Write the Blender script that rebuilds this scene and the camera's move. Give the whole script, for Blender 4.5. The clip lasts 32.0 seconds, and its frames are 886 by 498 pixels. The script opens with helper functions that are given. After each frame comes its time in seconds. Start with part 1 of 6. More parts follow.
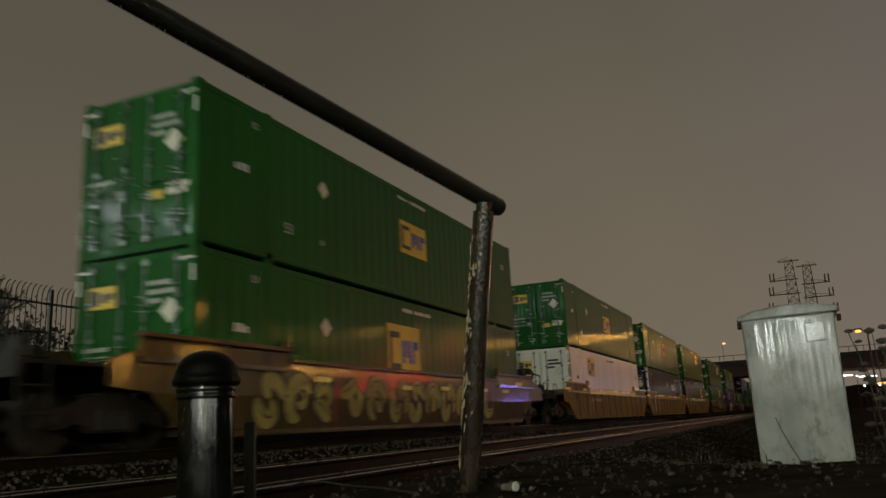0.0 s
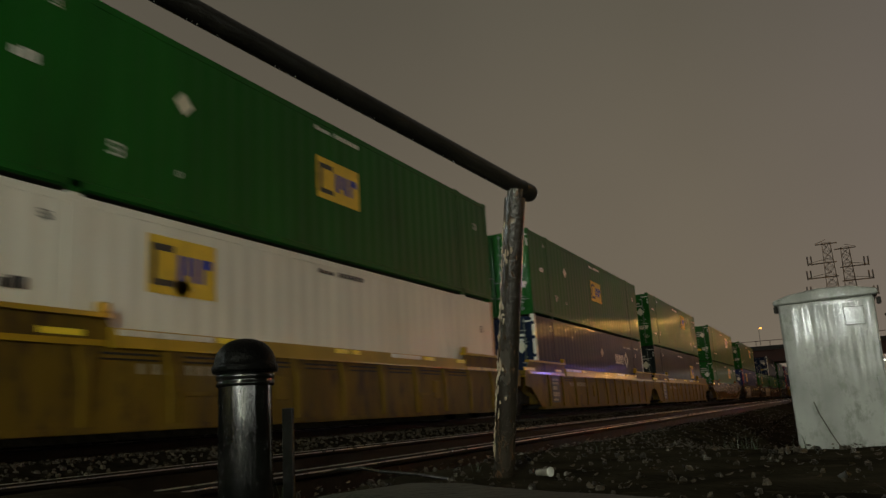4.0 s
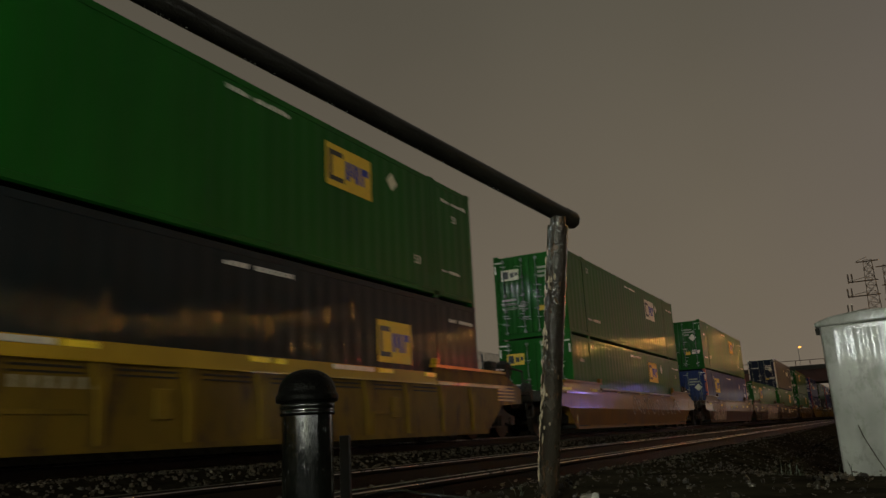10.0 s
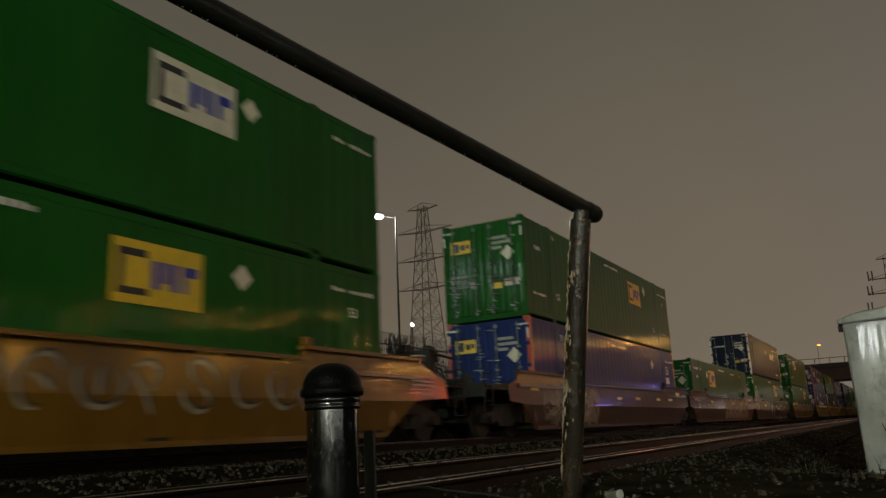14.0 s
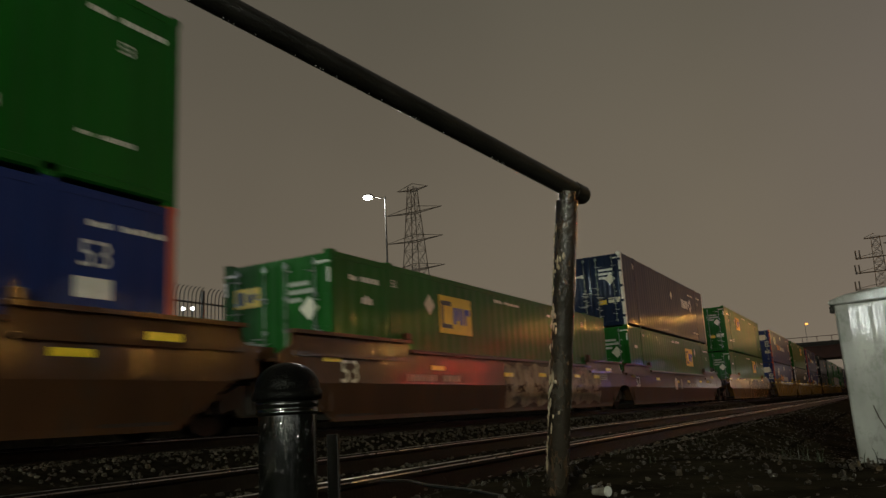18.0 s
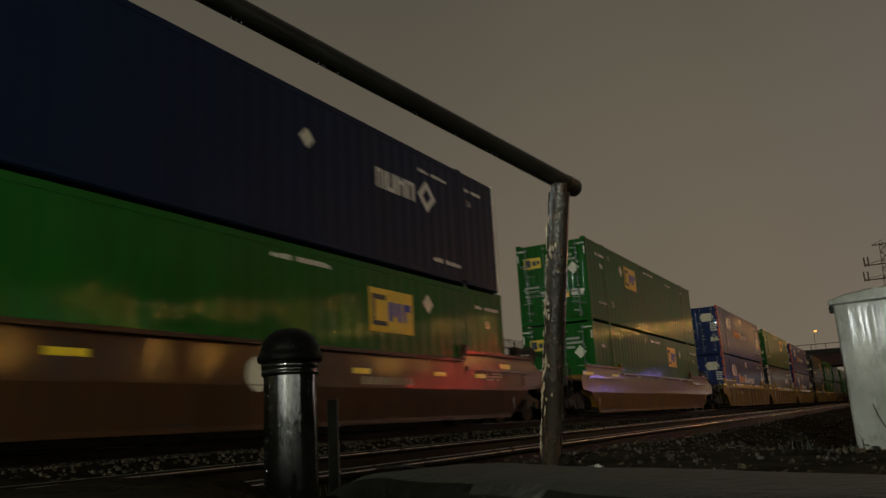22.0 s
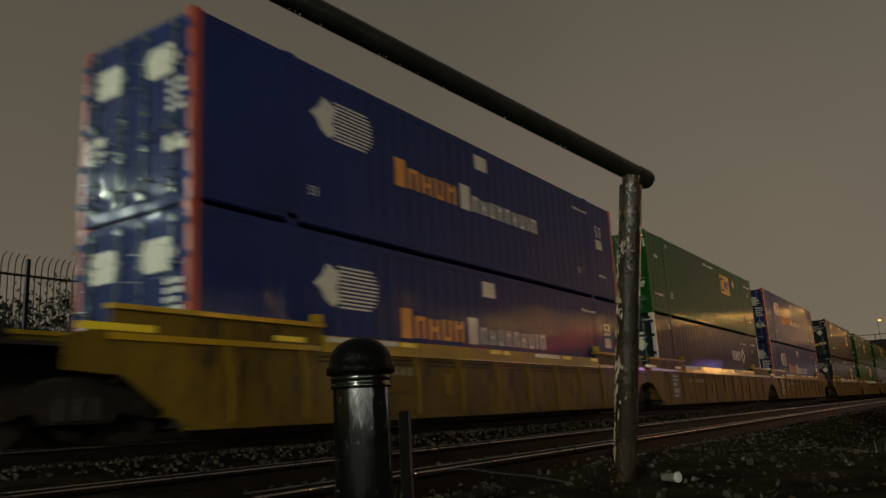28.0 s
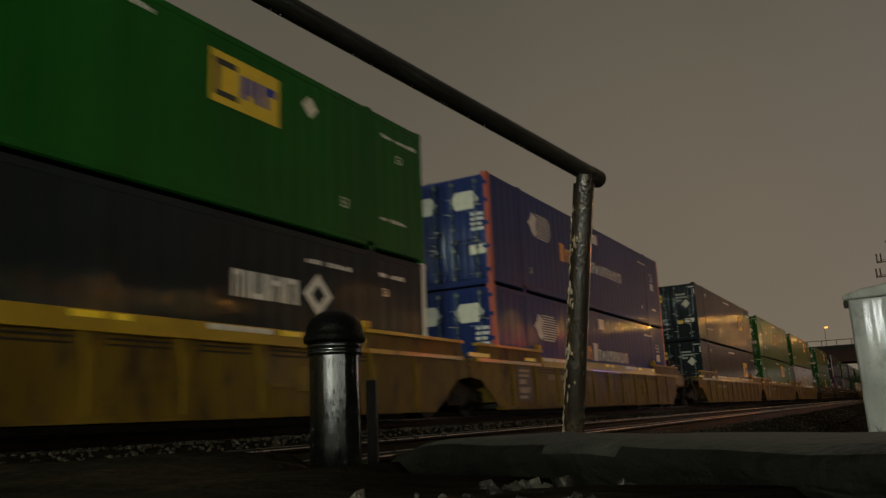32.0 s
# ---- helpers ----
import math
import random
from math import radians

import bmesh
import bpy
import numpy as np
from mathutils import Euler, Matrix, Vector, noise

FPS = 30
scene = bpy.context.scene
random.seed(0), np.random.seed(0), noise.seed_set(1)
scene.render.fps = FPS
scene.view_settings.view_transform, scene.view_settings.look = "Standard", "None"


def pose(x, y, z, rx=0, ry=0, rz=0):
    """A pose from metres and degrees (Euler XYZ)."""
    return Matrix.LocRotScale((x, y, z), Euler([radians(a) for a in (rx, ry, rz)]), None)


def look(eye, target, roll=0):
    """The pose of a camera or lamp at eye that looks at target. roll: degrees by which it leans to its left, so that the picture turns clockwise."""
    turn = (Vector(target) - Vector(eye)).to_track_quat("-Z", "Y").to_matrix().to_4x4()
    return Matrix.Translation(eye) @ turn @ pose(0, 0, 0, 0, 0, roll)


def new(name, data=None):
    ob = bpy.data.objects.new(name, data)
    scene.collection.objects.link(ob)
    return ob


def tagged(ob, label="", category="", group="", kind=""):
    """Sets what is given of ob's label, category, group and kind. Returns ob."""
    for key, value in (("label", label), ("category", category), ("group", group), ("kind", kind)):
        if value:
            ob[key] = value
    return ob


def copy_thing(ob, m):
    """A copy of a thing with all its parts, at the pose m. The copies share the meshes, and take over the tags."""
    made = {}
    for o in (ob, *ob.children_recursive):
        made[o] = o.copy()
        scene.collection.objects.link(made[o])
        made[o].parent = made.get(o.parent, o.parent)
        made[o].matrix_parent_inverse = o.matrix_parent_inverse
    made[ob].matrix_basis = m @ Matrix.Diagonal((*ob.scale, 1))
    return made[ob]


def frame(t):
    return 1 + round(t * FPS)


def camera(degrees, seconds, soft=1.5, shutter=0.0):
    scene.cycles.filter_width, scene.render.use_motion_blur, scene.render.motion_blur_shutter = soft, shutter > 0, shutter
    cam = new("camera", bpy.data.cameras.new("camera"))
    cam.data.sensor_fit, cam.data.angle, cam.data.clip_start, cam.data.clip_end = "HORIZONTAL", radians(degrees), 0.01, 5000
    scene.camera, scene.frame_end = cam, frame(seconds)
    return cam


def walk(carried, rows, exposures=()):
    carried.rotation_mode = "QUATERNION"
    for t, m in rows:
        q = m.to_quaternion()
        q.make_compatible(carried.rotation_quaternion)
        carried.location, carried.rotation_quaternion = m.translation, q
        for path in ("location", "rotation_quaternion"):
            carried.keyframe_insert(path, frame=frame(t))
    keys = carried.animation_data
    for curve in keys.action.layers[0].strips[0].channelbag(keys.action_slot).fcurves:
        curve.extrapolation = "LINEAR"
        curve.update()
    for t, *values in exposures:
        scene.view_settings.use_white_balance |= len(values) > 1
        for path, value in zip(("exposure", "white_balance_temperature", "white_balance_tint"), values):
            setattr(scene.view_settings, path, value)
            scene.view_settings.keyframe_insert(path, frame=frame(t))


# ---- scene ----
# The camera, held low by hand beside the line
cam = camera(58.7, 32.0, soft=1.4, shutter=0.8)
PATH = [
    (0.0, -0.003, 0.004, 0.087, 23.06, 12.73, -3.07),
    (0.5, 0.019, -0.001, 0.112, 22.77, 13.20, -3.02),
    (1.0, 0.012, 0.016, 0.110, 22.87, 13.19, -3.06),
    (1.5, -0.037, -0.003, 0.085, 24.17, 13.05, -3.05),
    (2.0, -0.017, -0.027, 0.086, 24.81, 13.01, -3.23),
    (2.5, 0.002, -0.038, 0.097, 25.51, 12.79, -3.27),
    (3.0, -0.004, -0.012, 0.089, 25.68, 12.49, -3.45),
    (3.5, -0.002, -0.003, 0.085, 25.55, 12.15, -3.48),
    (5.5, -0.007, -0.007, 0.077, 25.31, 11.77, -3.01),
    (6.0, -0.019, -0.009, 0.071, 25.09, 12.49, -3.43),
    (6.5, -0.020, -0.013, 0.081, 24.86, 12.96, -3.00),
    (7.0, -0.022, -0.011, 0.084, 24.61, 13.42, -2.91),
    (7.5, -0.001, -0.024, 0.106, 24.45, 13.81, -2.97),
    (8.0, -0.016, -0.042, 0.107, 24.96, 13.89, -2.89),
    (8.5, -0.019, -0.042, 0.108, 25.49, 13.63, -2.78),
    (9.0, -0.026, -0.045, 0.102, 26.26, 13.35, -2.82),
    (9.5, -0.019, -0.068, 0.106, 27.11, 13.32, -2.87),
    (10.0, -0.011, -0.071, 0.105, 27.78, 13.37, -2.92),
    (10.5, -0.004, -0.083, 0.099, 28.33, 13.47, -3.03),
    (11.0, -0.009, -0.075, 0.098, 28.65, 13.40, -2.53),
    (11.5, -0.023, -0.066, 0.094, 28.82, 13.33, -1.98),
    (12.0, -0.059, -0.057, 0.091, 28.98, 13.25, -1.43),
    (12.5, -0.070, -0.055, 0.095, 29.20, 13.33, -1.12),
    (13.0, -0.059, -0.057, 0.103, 29.12, 13.28, -1.16),
    (13.5, -0.040, -0.066, 0.099, 29.09, 13.30, -1.96),
    (15.5, -0.052, 0.028, 0.144, 28.47, 12.85, -3.84),
    (16.0, -0.061, 0.064, 0.165, 28.07, 12.53, -3.51),
    (16.5, -0.050, 0.090, 0.151, 27.65, 12.16, -3.40),
    (17.0, -0.063, 0.092, 0.149, 27.68, 11.84, -3.06),
    (17.5, -0.067, 0.085, 0.146, 27.95, 11.91, -3.09),
    (18.0, -0.076, 0.084, 0.141, 28.30, 11.85, -3.15),
    (18.5, -0.097, 0.091, 0.140, 28.78, 11.93, -3.06),
    (19.0, -0.089, 0.090, 0.136, 28.83, 12.08, -2.94),
    (19.5, -0.077, 0.075, 0.132, 28.60, 12.20, -2.78),
    (20.0, -0.059, 0.037, 0.073, 28.25, 12.53, -2.78),
    (20.5, -0.008, 0.001, 0.064, 28.01, 12.52, -2.93),
    (21.0, 0.015, -0.008, 0.061, 27.89, 12.63, -3.19),
    (21.5, -0.000, -0.002, 0.063, 28.21, 12.60, -3.21),
    (22.0, -0.005, 0.009, 0.059, 28.78, 12.46, -3.20),
    (22.5, -0.035, 0.027, 0.058, 29.50, 12.41, -3.31),
    (23.0, -0.077, 0.064, 0.103, 30.48, 12.19, -2.90),
    (23.5, -0.102, 0.093, 0.129, 31.13, 11.80, -2.45),
    (24.0, -0.114, 0.104, 0.130, 31.48, 11.43, -2.05),
    (24.5, -0.121, 0.107, 0.129, 31.74, 11.12, -1.54),
    (25.0, -0.116, 0.107, 0.130, 31.79, 10.82, -1.06),
    (25.5, -0.131, 0.113, 0.126, 31.66, 10.64, -0.82),
    (27.5, -0.127, 0.079, 0.123, 32.31, 11.50, -2.02),
    (28.0, -0.092, 0.069, 0.100, 32.53, 12.09, -3.18),
    (28.5, -0.026, 0.066, 0.131, 32.66, 12.39, -4.31),
    (29.0, 0.059, 0.040, 0.070, 31.72, 12.34, -5.13),
    (29.5, 0.079, -0.041, 0.068, 31.84, 12.70, -4.93),
    (30.0, 0.084, -0.060, 0.064, 31.06, 12.92, -4.46),
    (30.5, 0.051, -0.042, 0.062, 30.61, 12.81, -3.66),
    (31.0, 0.023, -0.070, 0.051, 30.59, 12.91, -3.08),
    (31.5, -0.016, -0.066, 0.042, 30.05, 11.86, -2.38),
    (32.0, -0.030, -0.059, 0.040, 29.53, 11.93, -2.47),
]


def held(t, x, y, z, yaw, pitch, roll):
    a, p = radians(yaw), radians(pitch)
    way = Vector((-math.sin(a) * math.cos(p), math.cos(a) * math.cos(p), math.sin(p)))
    return t, look((x, y, z), Vector((x, y, z)) + way, roll)


walk(cam, [held(*row) for row in PATH], [(0.0, 0.0), (4.0, -0.02), (8.0, -0.10), (10.0, -0.08), (12.0, 0.08), (13.0, 0.0), (16.0, 0.04), (20.0, 0.08), (23.0, -0.14), (24.0, -0.04), (25.0, -0.08), (28.0, 0.0), (32.0, 0.0)])

# ---- light: a low cloud lit by the town, street lamps, signals ----
sky = bpy.data.worlds.new("night_sky")
scene.world = sky
sky.use_nodes = True
nt = sky.node_tree
nt.nodes.clear()
w_out = nt.nodes.new("ShaderNodeOutputWorld")
w_bg = nt.nodes.new("ShaderNodeBackground")
w_ramp = nt.nodes.new("ShaderNodeValToRGB")
w_geo = nt.nodes.new("ShaderNodeTexCoord")
w_sep = nt.nodes.new("ShaderNodeSeparateXYZ")
w_noise = nt.nodes.new("ShaderNodeTexNoise")
w_mix = nt.nodes.new("ShaderNodeMixRGB")
w_noise.inputs["Scale"].default_value = 2.2
w_noise.inputs["Detail"].default_value = 3
w_mix.blend_type = "MULTIPLY"
w_mix.inputs[0].default_value = 0.22
nt.links.new(w_geo.outputs["Generated"], w_sep.inputs[0])
nt.links.new(w_geo.outputs["Generated"], w_noise.inputs["Vector"])
nt.links.new(w_sep.outputs["Z"], w_ramp.inputs[0])
nt.links.new(w_ramp.outputs[0], w_mix.inputs[1])
nt.links.new(w_noise.outputs["Fac"], w_mix.inputs[2])
w_dot = nt.nodes.new("ShaderNodeVectorMath")
w_dot.operation = "DOT_PRODUCT"
w_dot.inputs[1].default_value = (0.50, 0.80, -0.33)
w_side = nt.nodes.new("ShaderNodeMapRange")
w_side.inputs["From Min"].default_value = 0.15
w_side.inputs["From Max"].default_value = 0.85
w_side.inputs["To Min"].default_value = 0.81
w_side.inputs["To Max"].default_value = 1.05
w_tint = nt.nodes.new("ShaderNodeMixRGB")
w_tint.blend_type = "MULTIPLY"
w_tint.inputs[2].default_value = (0.99, 0.98, 1.16, 1)
w_far = nt.nodes.new("ShaderNodeMapRange")
w_far.inputs["From Min"].default_value = -0.12
w_far.inputs["From Max"].default_value = 0.25
nt.links.new(w_geo.outputs["Generated"], w_dot.inputs[0])
nt.links.new(w_dot.outputs["Value"], w_side.inputs["Value"])
nt.links.new(w_sep.outputs["X"], w_far.inputs["Value"])
nt.links.new(w_far.outputs[0], w_tint.inputs[0])
nt.links.new(w_mix.outputs[0], w_tint.inputs[1])
nt.links.new(w_tint.outputs[0], w_bg.inputs["Color"])
nt.links.new(w_side.outputs[0], w_bg.inputs["Strength"])
nt.links.new(w_bg.outputs[0], w_out.inputs["Surface"])
stops = w_ramp.color_ramp.elements
stops[0].position, stops[0].color = 0.0, (0.199, 0.162, 0.115, 1)
stops[1].position, stops[1].color = 1.0, (0.078, 0.070, 0.060, 1)
mid = stops.new(0.22)
mid.color = (0.175, 0.146, 0.106, 1)
mid = stops.new(0.5)
mid.color = (0.127, 0.112, 0.083, 1)


def lamp(name, where, colour, watts, size):
    data = bpy.data.lights.new(name, "POINT")
    data.color, data.energy, data.shadow_soft_size = colour, watts, size
    ob = new(name, data)
    ob.location = where
    return ob


# ---- materials ----
def nodes_of(name):
    m = bpy.data.materials.new(name)
    m.use_nodes = True
    t = m.node_tree
    return m, t, t.nodes["Principled BSDF"]


def surface(name, colour, rough=0.5, metal=0.0, vary=0.25, scale=6.0, dirt=None, dirt_amount=0.45, bump=0.15, fine=60.0, coat=0.0, streak=1.0, piece=0.0, gloss=0.5, ripple=1.0, dent=0.0, coat_rough=0.03):
    """A painted, wet or weathered surface: two scales of variation, stains, fine relief."""
    m, t, p = nodes_of(name)
    co = t.nodes.new("ShaderNodeTexCoord")
    mp = t.nodes.new("ShaderNodeMapping")
    mp.inputs["Scale"].default_value = (1, 1, streak)
    t.links.new(co.outputs["Object"], mp.inputs["Vector"])
    big = t.nodes.new("ShaderNodeTexNoise")
    big.inputs["Scale"].default_value = scale
    big.inputs["Detail"].default_value = 6
    small = t.nodes.new("ShaderNodeTexNoise")
    small.inputs["Scale"].default_value = fine
    small.inputs["Detail"].default_value = 4 if ripple < 5 else 1
    t.links.new(mp.outputs[0], big.inputs["Vector"])
    wave = t.nodes.new("ShaderNodeMapping")
    wave.inputs["Scale"].default_value = (1, 1, ripple)
    t.links.new(co.outputs["Object"], wave.inputs["Vector"])
    t.links.new(wave.outputs[0], small.inputs["Vector"])
    ramp = t.nodes.new("ShaderNodeValToRGB")
    lo = tuple(c * (1 - vary) for c in colour)
    hi = tuple(min(1.0, c * (1 + vary)) for c in colour)
    ramp.color_ramp.elements[0].position, ramp.color_ramp.elements[0].color = 0.3, (*lo, 1)
    ramp.color_ramp.elements[1].position, ramp.color_ramp.elements[1].color = 0.72, (*hi, 1)
    t.links.new(big.outputs["Fac"], ramp.inputs[0])
    last = ramp.outputs[0]
    if dirt:
        spots = t.nodes.new("ShaderNodeTexNoise")
        spots.inputs["Scale"].default_value = scale * 2.3
        spots.inputs["Detail"].default_value = 8
        spots.inputs["Roughness"].default_value = 0.7
        t.links.new(mp.outputs[0], spots.inputs["Vector"])
        edge = t.nodes.new("ShaderNodeMapRange")
        edge.inputs["From Min"].default_value = 1.0 - dirt_amount
        edge.inputs["From Max"].default_value = 1.12 - dirt_amount
        t.links.new(spots.outputs["Fac"], edge.inputs["Value"])
        mix = t.nodes.new("ShaderNodeMixRGB")
        mix.inputs[2].default_value = (*dirt, 1)
        t.links.new(edge.outputs[0], mix.inputs[0])
        t.links.new(last, mix.inputs[1])
        last = mix.outputs[0]
    if piece:
        info = t.nodes.new("ShaderNodeObjectInfo")
        isl = t.nodes.new("ShaderNodeNewGeometry")
        add = t.nodes.new("ShaderNodeMath")
        add.operation = "ADD"
        t.links.new(info.outputs["Random"], add.inputs[0])
        t.links.new(isl.outputs["Random Per Island"], add.inputs[1])
        frac = t.nodes.new("ShaderNodeMath")
        frac.operation = "FRACT"
        t.links.new(add.outputs[0], frac.inputs[0])
        rng = t.nodes.new("ShaderNodeMapRange")
        rng.inputs["To Min"].default_value = 1 - piece
        rng.inputs["To Max"].default_value = 1 + piece
        t.links.new(frac.outputs[0], rng.inputs["Value"])
        mul = t.nodes.new("ShaderNodeVectorMath")
        mul.operation = "SCALE"
        t.links.new(last, mul.inputs[0])
        t.links.new(rng.outputs[0], mul.inputs["Scale"])
        last = mul.outputs[0]
    t.links.new(last, p.inputs["Base Color"])
    rr = t.nodes.new("ShaderNodeMapRange")
    rr.inputs["To Min"].default_value = max(0.03, rough - 0.12)
    rr.inputs["To Max"].default_value = min(1.0, rough + 0.12)
    t.links.new(big.outputs["Fac"], rr.inputs["Value"])
    t.links.new(rr.outputs[0], p.inputs["Roughness"])
    p.inputs["Metallic"].default_value = metal
    p.inputs["Specular IOR Level"].default_value = gloss
    p.inputs["Coat Weight"].default_value = coat
    p.inputs["Coat Roughness"].default_value = coat_rough
    p.inputs["Coat IOR"].default_value = 1.33
    if bump:
        bp = t.nodes.new("ShaderNodeBump")
        bp.inputs["Strength"].default_value = bump
        bp.inputs["Distance"].default_value = 0.01
        t.links.new(small.outputs["Fac"], bp.inputs["Height"])
        t.links.new(bp.outputs[0], p.inputs["Normal"])
        t.links.new(bp.outputs[0], p.inputs["Coat Normal"])
        if dent:
            sheet = t.nodes.new("ShaderNodeTexNoise")
            sheet.inputs["Scale"].default_value = 3.4
            sheet.inputs["Detail"].default_value = 2
            t.links.new(co.outputs["Object"], sheet.inputs["Vector"])
            hollow = t.nodes.new("ShaderNodeBump")
            hollow.inputs["Strength"].default_value = dent
            hollow.inputs["Distance"].default_value = 0.01
            t.links.new(sheet.outputs["Fac"], hollow.inputs["Height"])
            t.links.new(hollow.outputs[0], bp.inputs["Normal"])
    return m


def glowing(name, colour, strength):
    m, t, p = nodes_of(name)
    p.inputs["Base Color"].default_value = (*colour, 1)
    p.inputs["Emission Color"].default_value = (*colour, 1)
    p.inputs["Emission Strength"].default_value = strength
    return m


GREEN = surface("green_paint", (0.0075, 0.090, 0.0095), 0.5, vary=0.22, scale=0.9, dirt=(0.009, 0.045, 0.012), dirt_amount=0.36, streak=0.25, bump=0.07, fine=1.3, ripple=28, coat=0.27, gloss=0.08)
NAVY = surface("navy_paint", (0.004, 0.012, 0.038), 0.5, vary=0.22, scale=0.9, dirt=(0.012, 0.012, 0.02), dirt_amount=0.36, streak=0.25, bump=0.07, fine=1.3, ripple=28, coat=0.22, gloss=0.08)
BLACK = surface("black_paint", (0.011, 0.017, 0.020), 0.5, vary=0.25, scale=0.9, dirt=(0.022, 0.024, 0.024), dirt_amount=0.35, streak=0.25, bump=0.07, fine=1.3, ripple=28, coat=0.27, gloss=0.08)
BLUE = surface("blue_paint", (0.013, 0.028, 0.125), 0.5, vary=0.2, scale=0.9, dirt=(0.014, 0.02, 0.09), dirt_amount=0.35, streak=0.25, bump=0.07, fine=1.3, ripple=28, coat=0.27, gloss=0.08)
WHITE = surface("white_paint", (0.78, 0.76, 0.69), 0.36, vary=0.12, scale=0.9, dirt=(0.35, 0.30, 0.24), dirt_amount=0.36, streak=0.25, bump=0.07, fine=1.3, ripple=28, coat=0.27, gloss=0.08)
GREY = surface("grey_paint", (0.30, 0.31, 0.30), 0.36, vary=0.15, scale=0.9, dirt=(0.16, 0.15, 0.13), dirt_amount=0.4, streak=0.25, bump=0.07, fine=1.3, ripple=28, coat=0.27, gloss=0.08)
RED = surface("red_post_paint", (0.40, 0.06, 0.03), 0.4, vary=0.15, scale=2, bump=0.06)
ORANGE = surface("faded_orange_post_paint", (0.34, 0.20, 0.09), 0.45, vary=0.25, scale=2, dirt=(0.18, 0.11, 0.06), bump=0.06)
CAR_YELLOW = surface("yellow_car_paint", (0.37, 0.225, 0.010), 0.45, vary=0.3, scale=0.8, dirt=(0.11, 0.070, 0.018), dirt_amount=0.42, streak=0.35, bump=0.08, fine=1.3, ripple=24, coat=0.9, gloss=0.12, dent=0.12, coat_rough=0.11)
# Darker copy of the yellow: shade below the chord in its colour, plus dirt.
CAR_YELLOW_SHADE = surface("grimy_yellow_car_plate", (0.138, 0.087, 0.010), 0.6, vary=0.35, scale=1.1, dirt=(0.055, 0.033, 0.014), dirt_amount=0.5, streak=0.35, bump=0.15, fine=40, coat=0.05, gloss=0.12)
CAR_ORANGE = surface("orange_car_paint", (0.165, 0.082, 0.009), 0.45, vary=0.3, scale=0.8, dirt=(0.10, 0.055, 0.02), dirt_amount=0.45, streak=0.35, bump=0.08, fine=1.3, ripple=24, coat=0.9, gloss=0.12, dent=0.12, coat_rough=0.11)
CAR_BROWN = surface("brown_car_paint", (0.058, 0.027, 0.012), 0.55, vary=0.35, scale=0.8, dirt=(0.045, 0.028, 0.017), dirt_amount=0.48, streak=0.35, bump=0.08, fine=1.3, ripple=24, coat=0.6, gloss=0.12, dent=0.12, coat_rough=0.11)
CAR_OLIVE = surface("ochre_brown_car_paint", (0.078, 0.050, 0.014), 0.55, vary=0.35, scale=0.8, dirt=(0.045, 0.030, 0.014), dirt_amount=0.48, streak=0.35, bump=0.08, fine=1.3, ripple=24, coat=0.9, gloss=0.12, dent=0.12, coat_rough=0.11)
STEEL_DARK = surface("dark_running_gear", (0.014, 0.012, 0.010), 0.65, vary=0.3, scale=5, dirt=(0.035, 0.024, 0.015), bump=0.2, gloss=0.3)
WHEEL = surface("dirty_wheel_steel", (0.022, 0.018, 0.015), 0.7, vary=0.35, scale=5, bump=0.15, gloss=0.2)
LOCK_BAR = surface("painted_over_galvanised_bar", (0.13, 0.16, 0.14), 0.30, metal=0.35, vary=0.3, scale=8, bump=0.05)
BARE = surface("galvanised_hardware", (0.50, 0.52, 0.51), 0.30, metal=0.85, vary=0.3, scale=8, bump=0.05)
MARK_WHITE = surface("white_lettering", (0.66, 0.66, 0.62), 0.5, vary=0.12, scale=9, dirt=(0.3, 0.3, 0.28), dirt_amount=0.34, bump=0.03)
MARK_GREY = surface("dull_grey_lettering", (0.33, 0.35, 0.30), 0.5, vary=0.2, scale=9, dirt=(0.12, 0.15, 0.11), dirt_amount=0.46, bump=0.03)
MARK_YELLOW = surface("yellow_panel", (0.72, 0.48, 0.03), 0.5, vary=0.12, scale=5, dirt=(0.35, 0.25, 0.05), dirt_amount=0.33, bump=0.03)
MARK_CREAM = surface("faded_panel", (0.66, 0.64, 0.52), 0.5, vary=0.12, scale=5, dirt=(0.4, 0.36, 0.25), dirt_amount=0.33, bump=0.03)
STENCIL = surface("worn_cream_stencil", (0.30, 0.27, 0.19), 0.6, vary=0.3, scale=6, dirt=(0.12, 0.09, 0.05), dirt_amount=0.44, bump=0.03)
MARK_BLACK = surface("black_lettering", (0.020, 0.025, 0.030), 0.5, vary=0.2, scale=9, bump=0.03)
MARK_BLUE = surface("blue_lettering", (0.022, 0.042, 0.36), 0.5, vary=0.2, scale=9, bump=0.03)
MARK_ORANGE = surface("orange_lettering", (0.70, 0.30, 0.06), 0.5, vary=0.2, scale=9, bump=0.03)
TAPE_WHITE = surface("white_reflective_tape", (0.62, 0.60, 0.54), 0.3, vary=0.15, scale=9, dirt=(0.3, 0.27, 0.2), dirt_amount=0.4, bump=0.02)
REFLECTIVE = surface("reflective_tape", (0.90, 0.68, 0.03), 0.3, vary=0.1, scale=9, bump=0.02)
SPRAY_PALE = surface("pale_spray_paint", (0.30, 0.26, 0.20), 0.6, vary=0.35, scale=1.6, dirt=(0.15, 0.11, 0.08), dirt_amount=0.48, bump=0.03)
SPRAY_OCHRE = surface("ochre_spray_paint", (0.36, 0.31, 0.08), 0.6, vary=0.3, scale=1.6, dirt=(0.11, 0.075, 0.02), dirt_amount=0.45, bump=0.03)
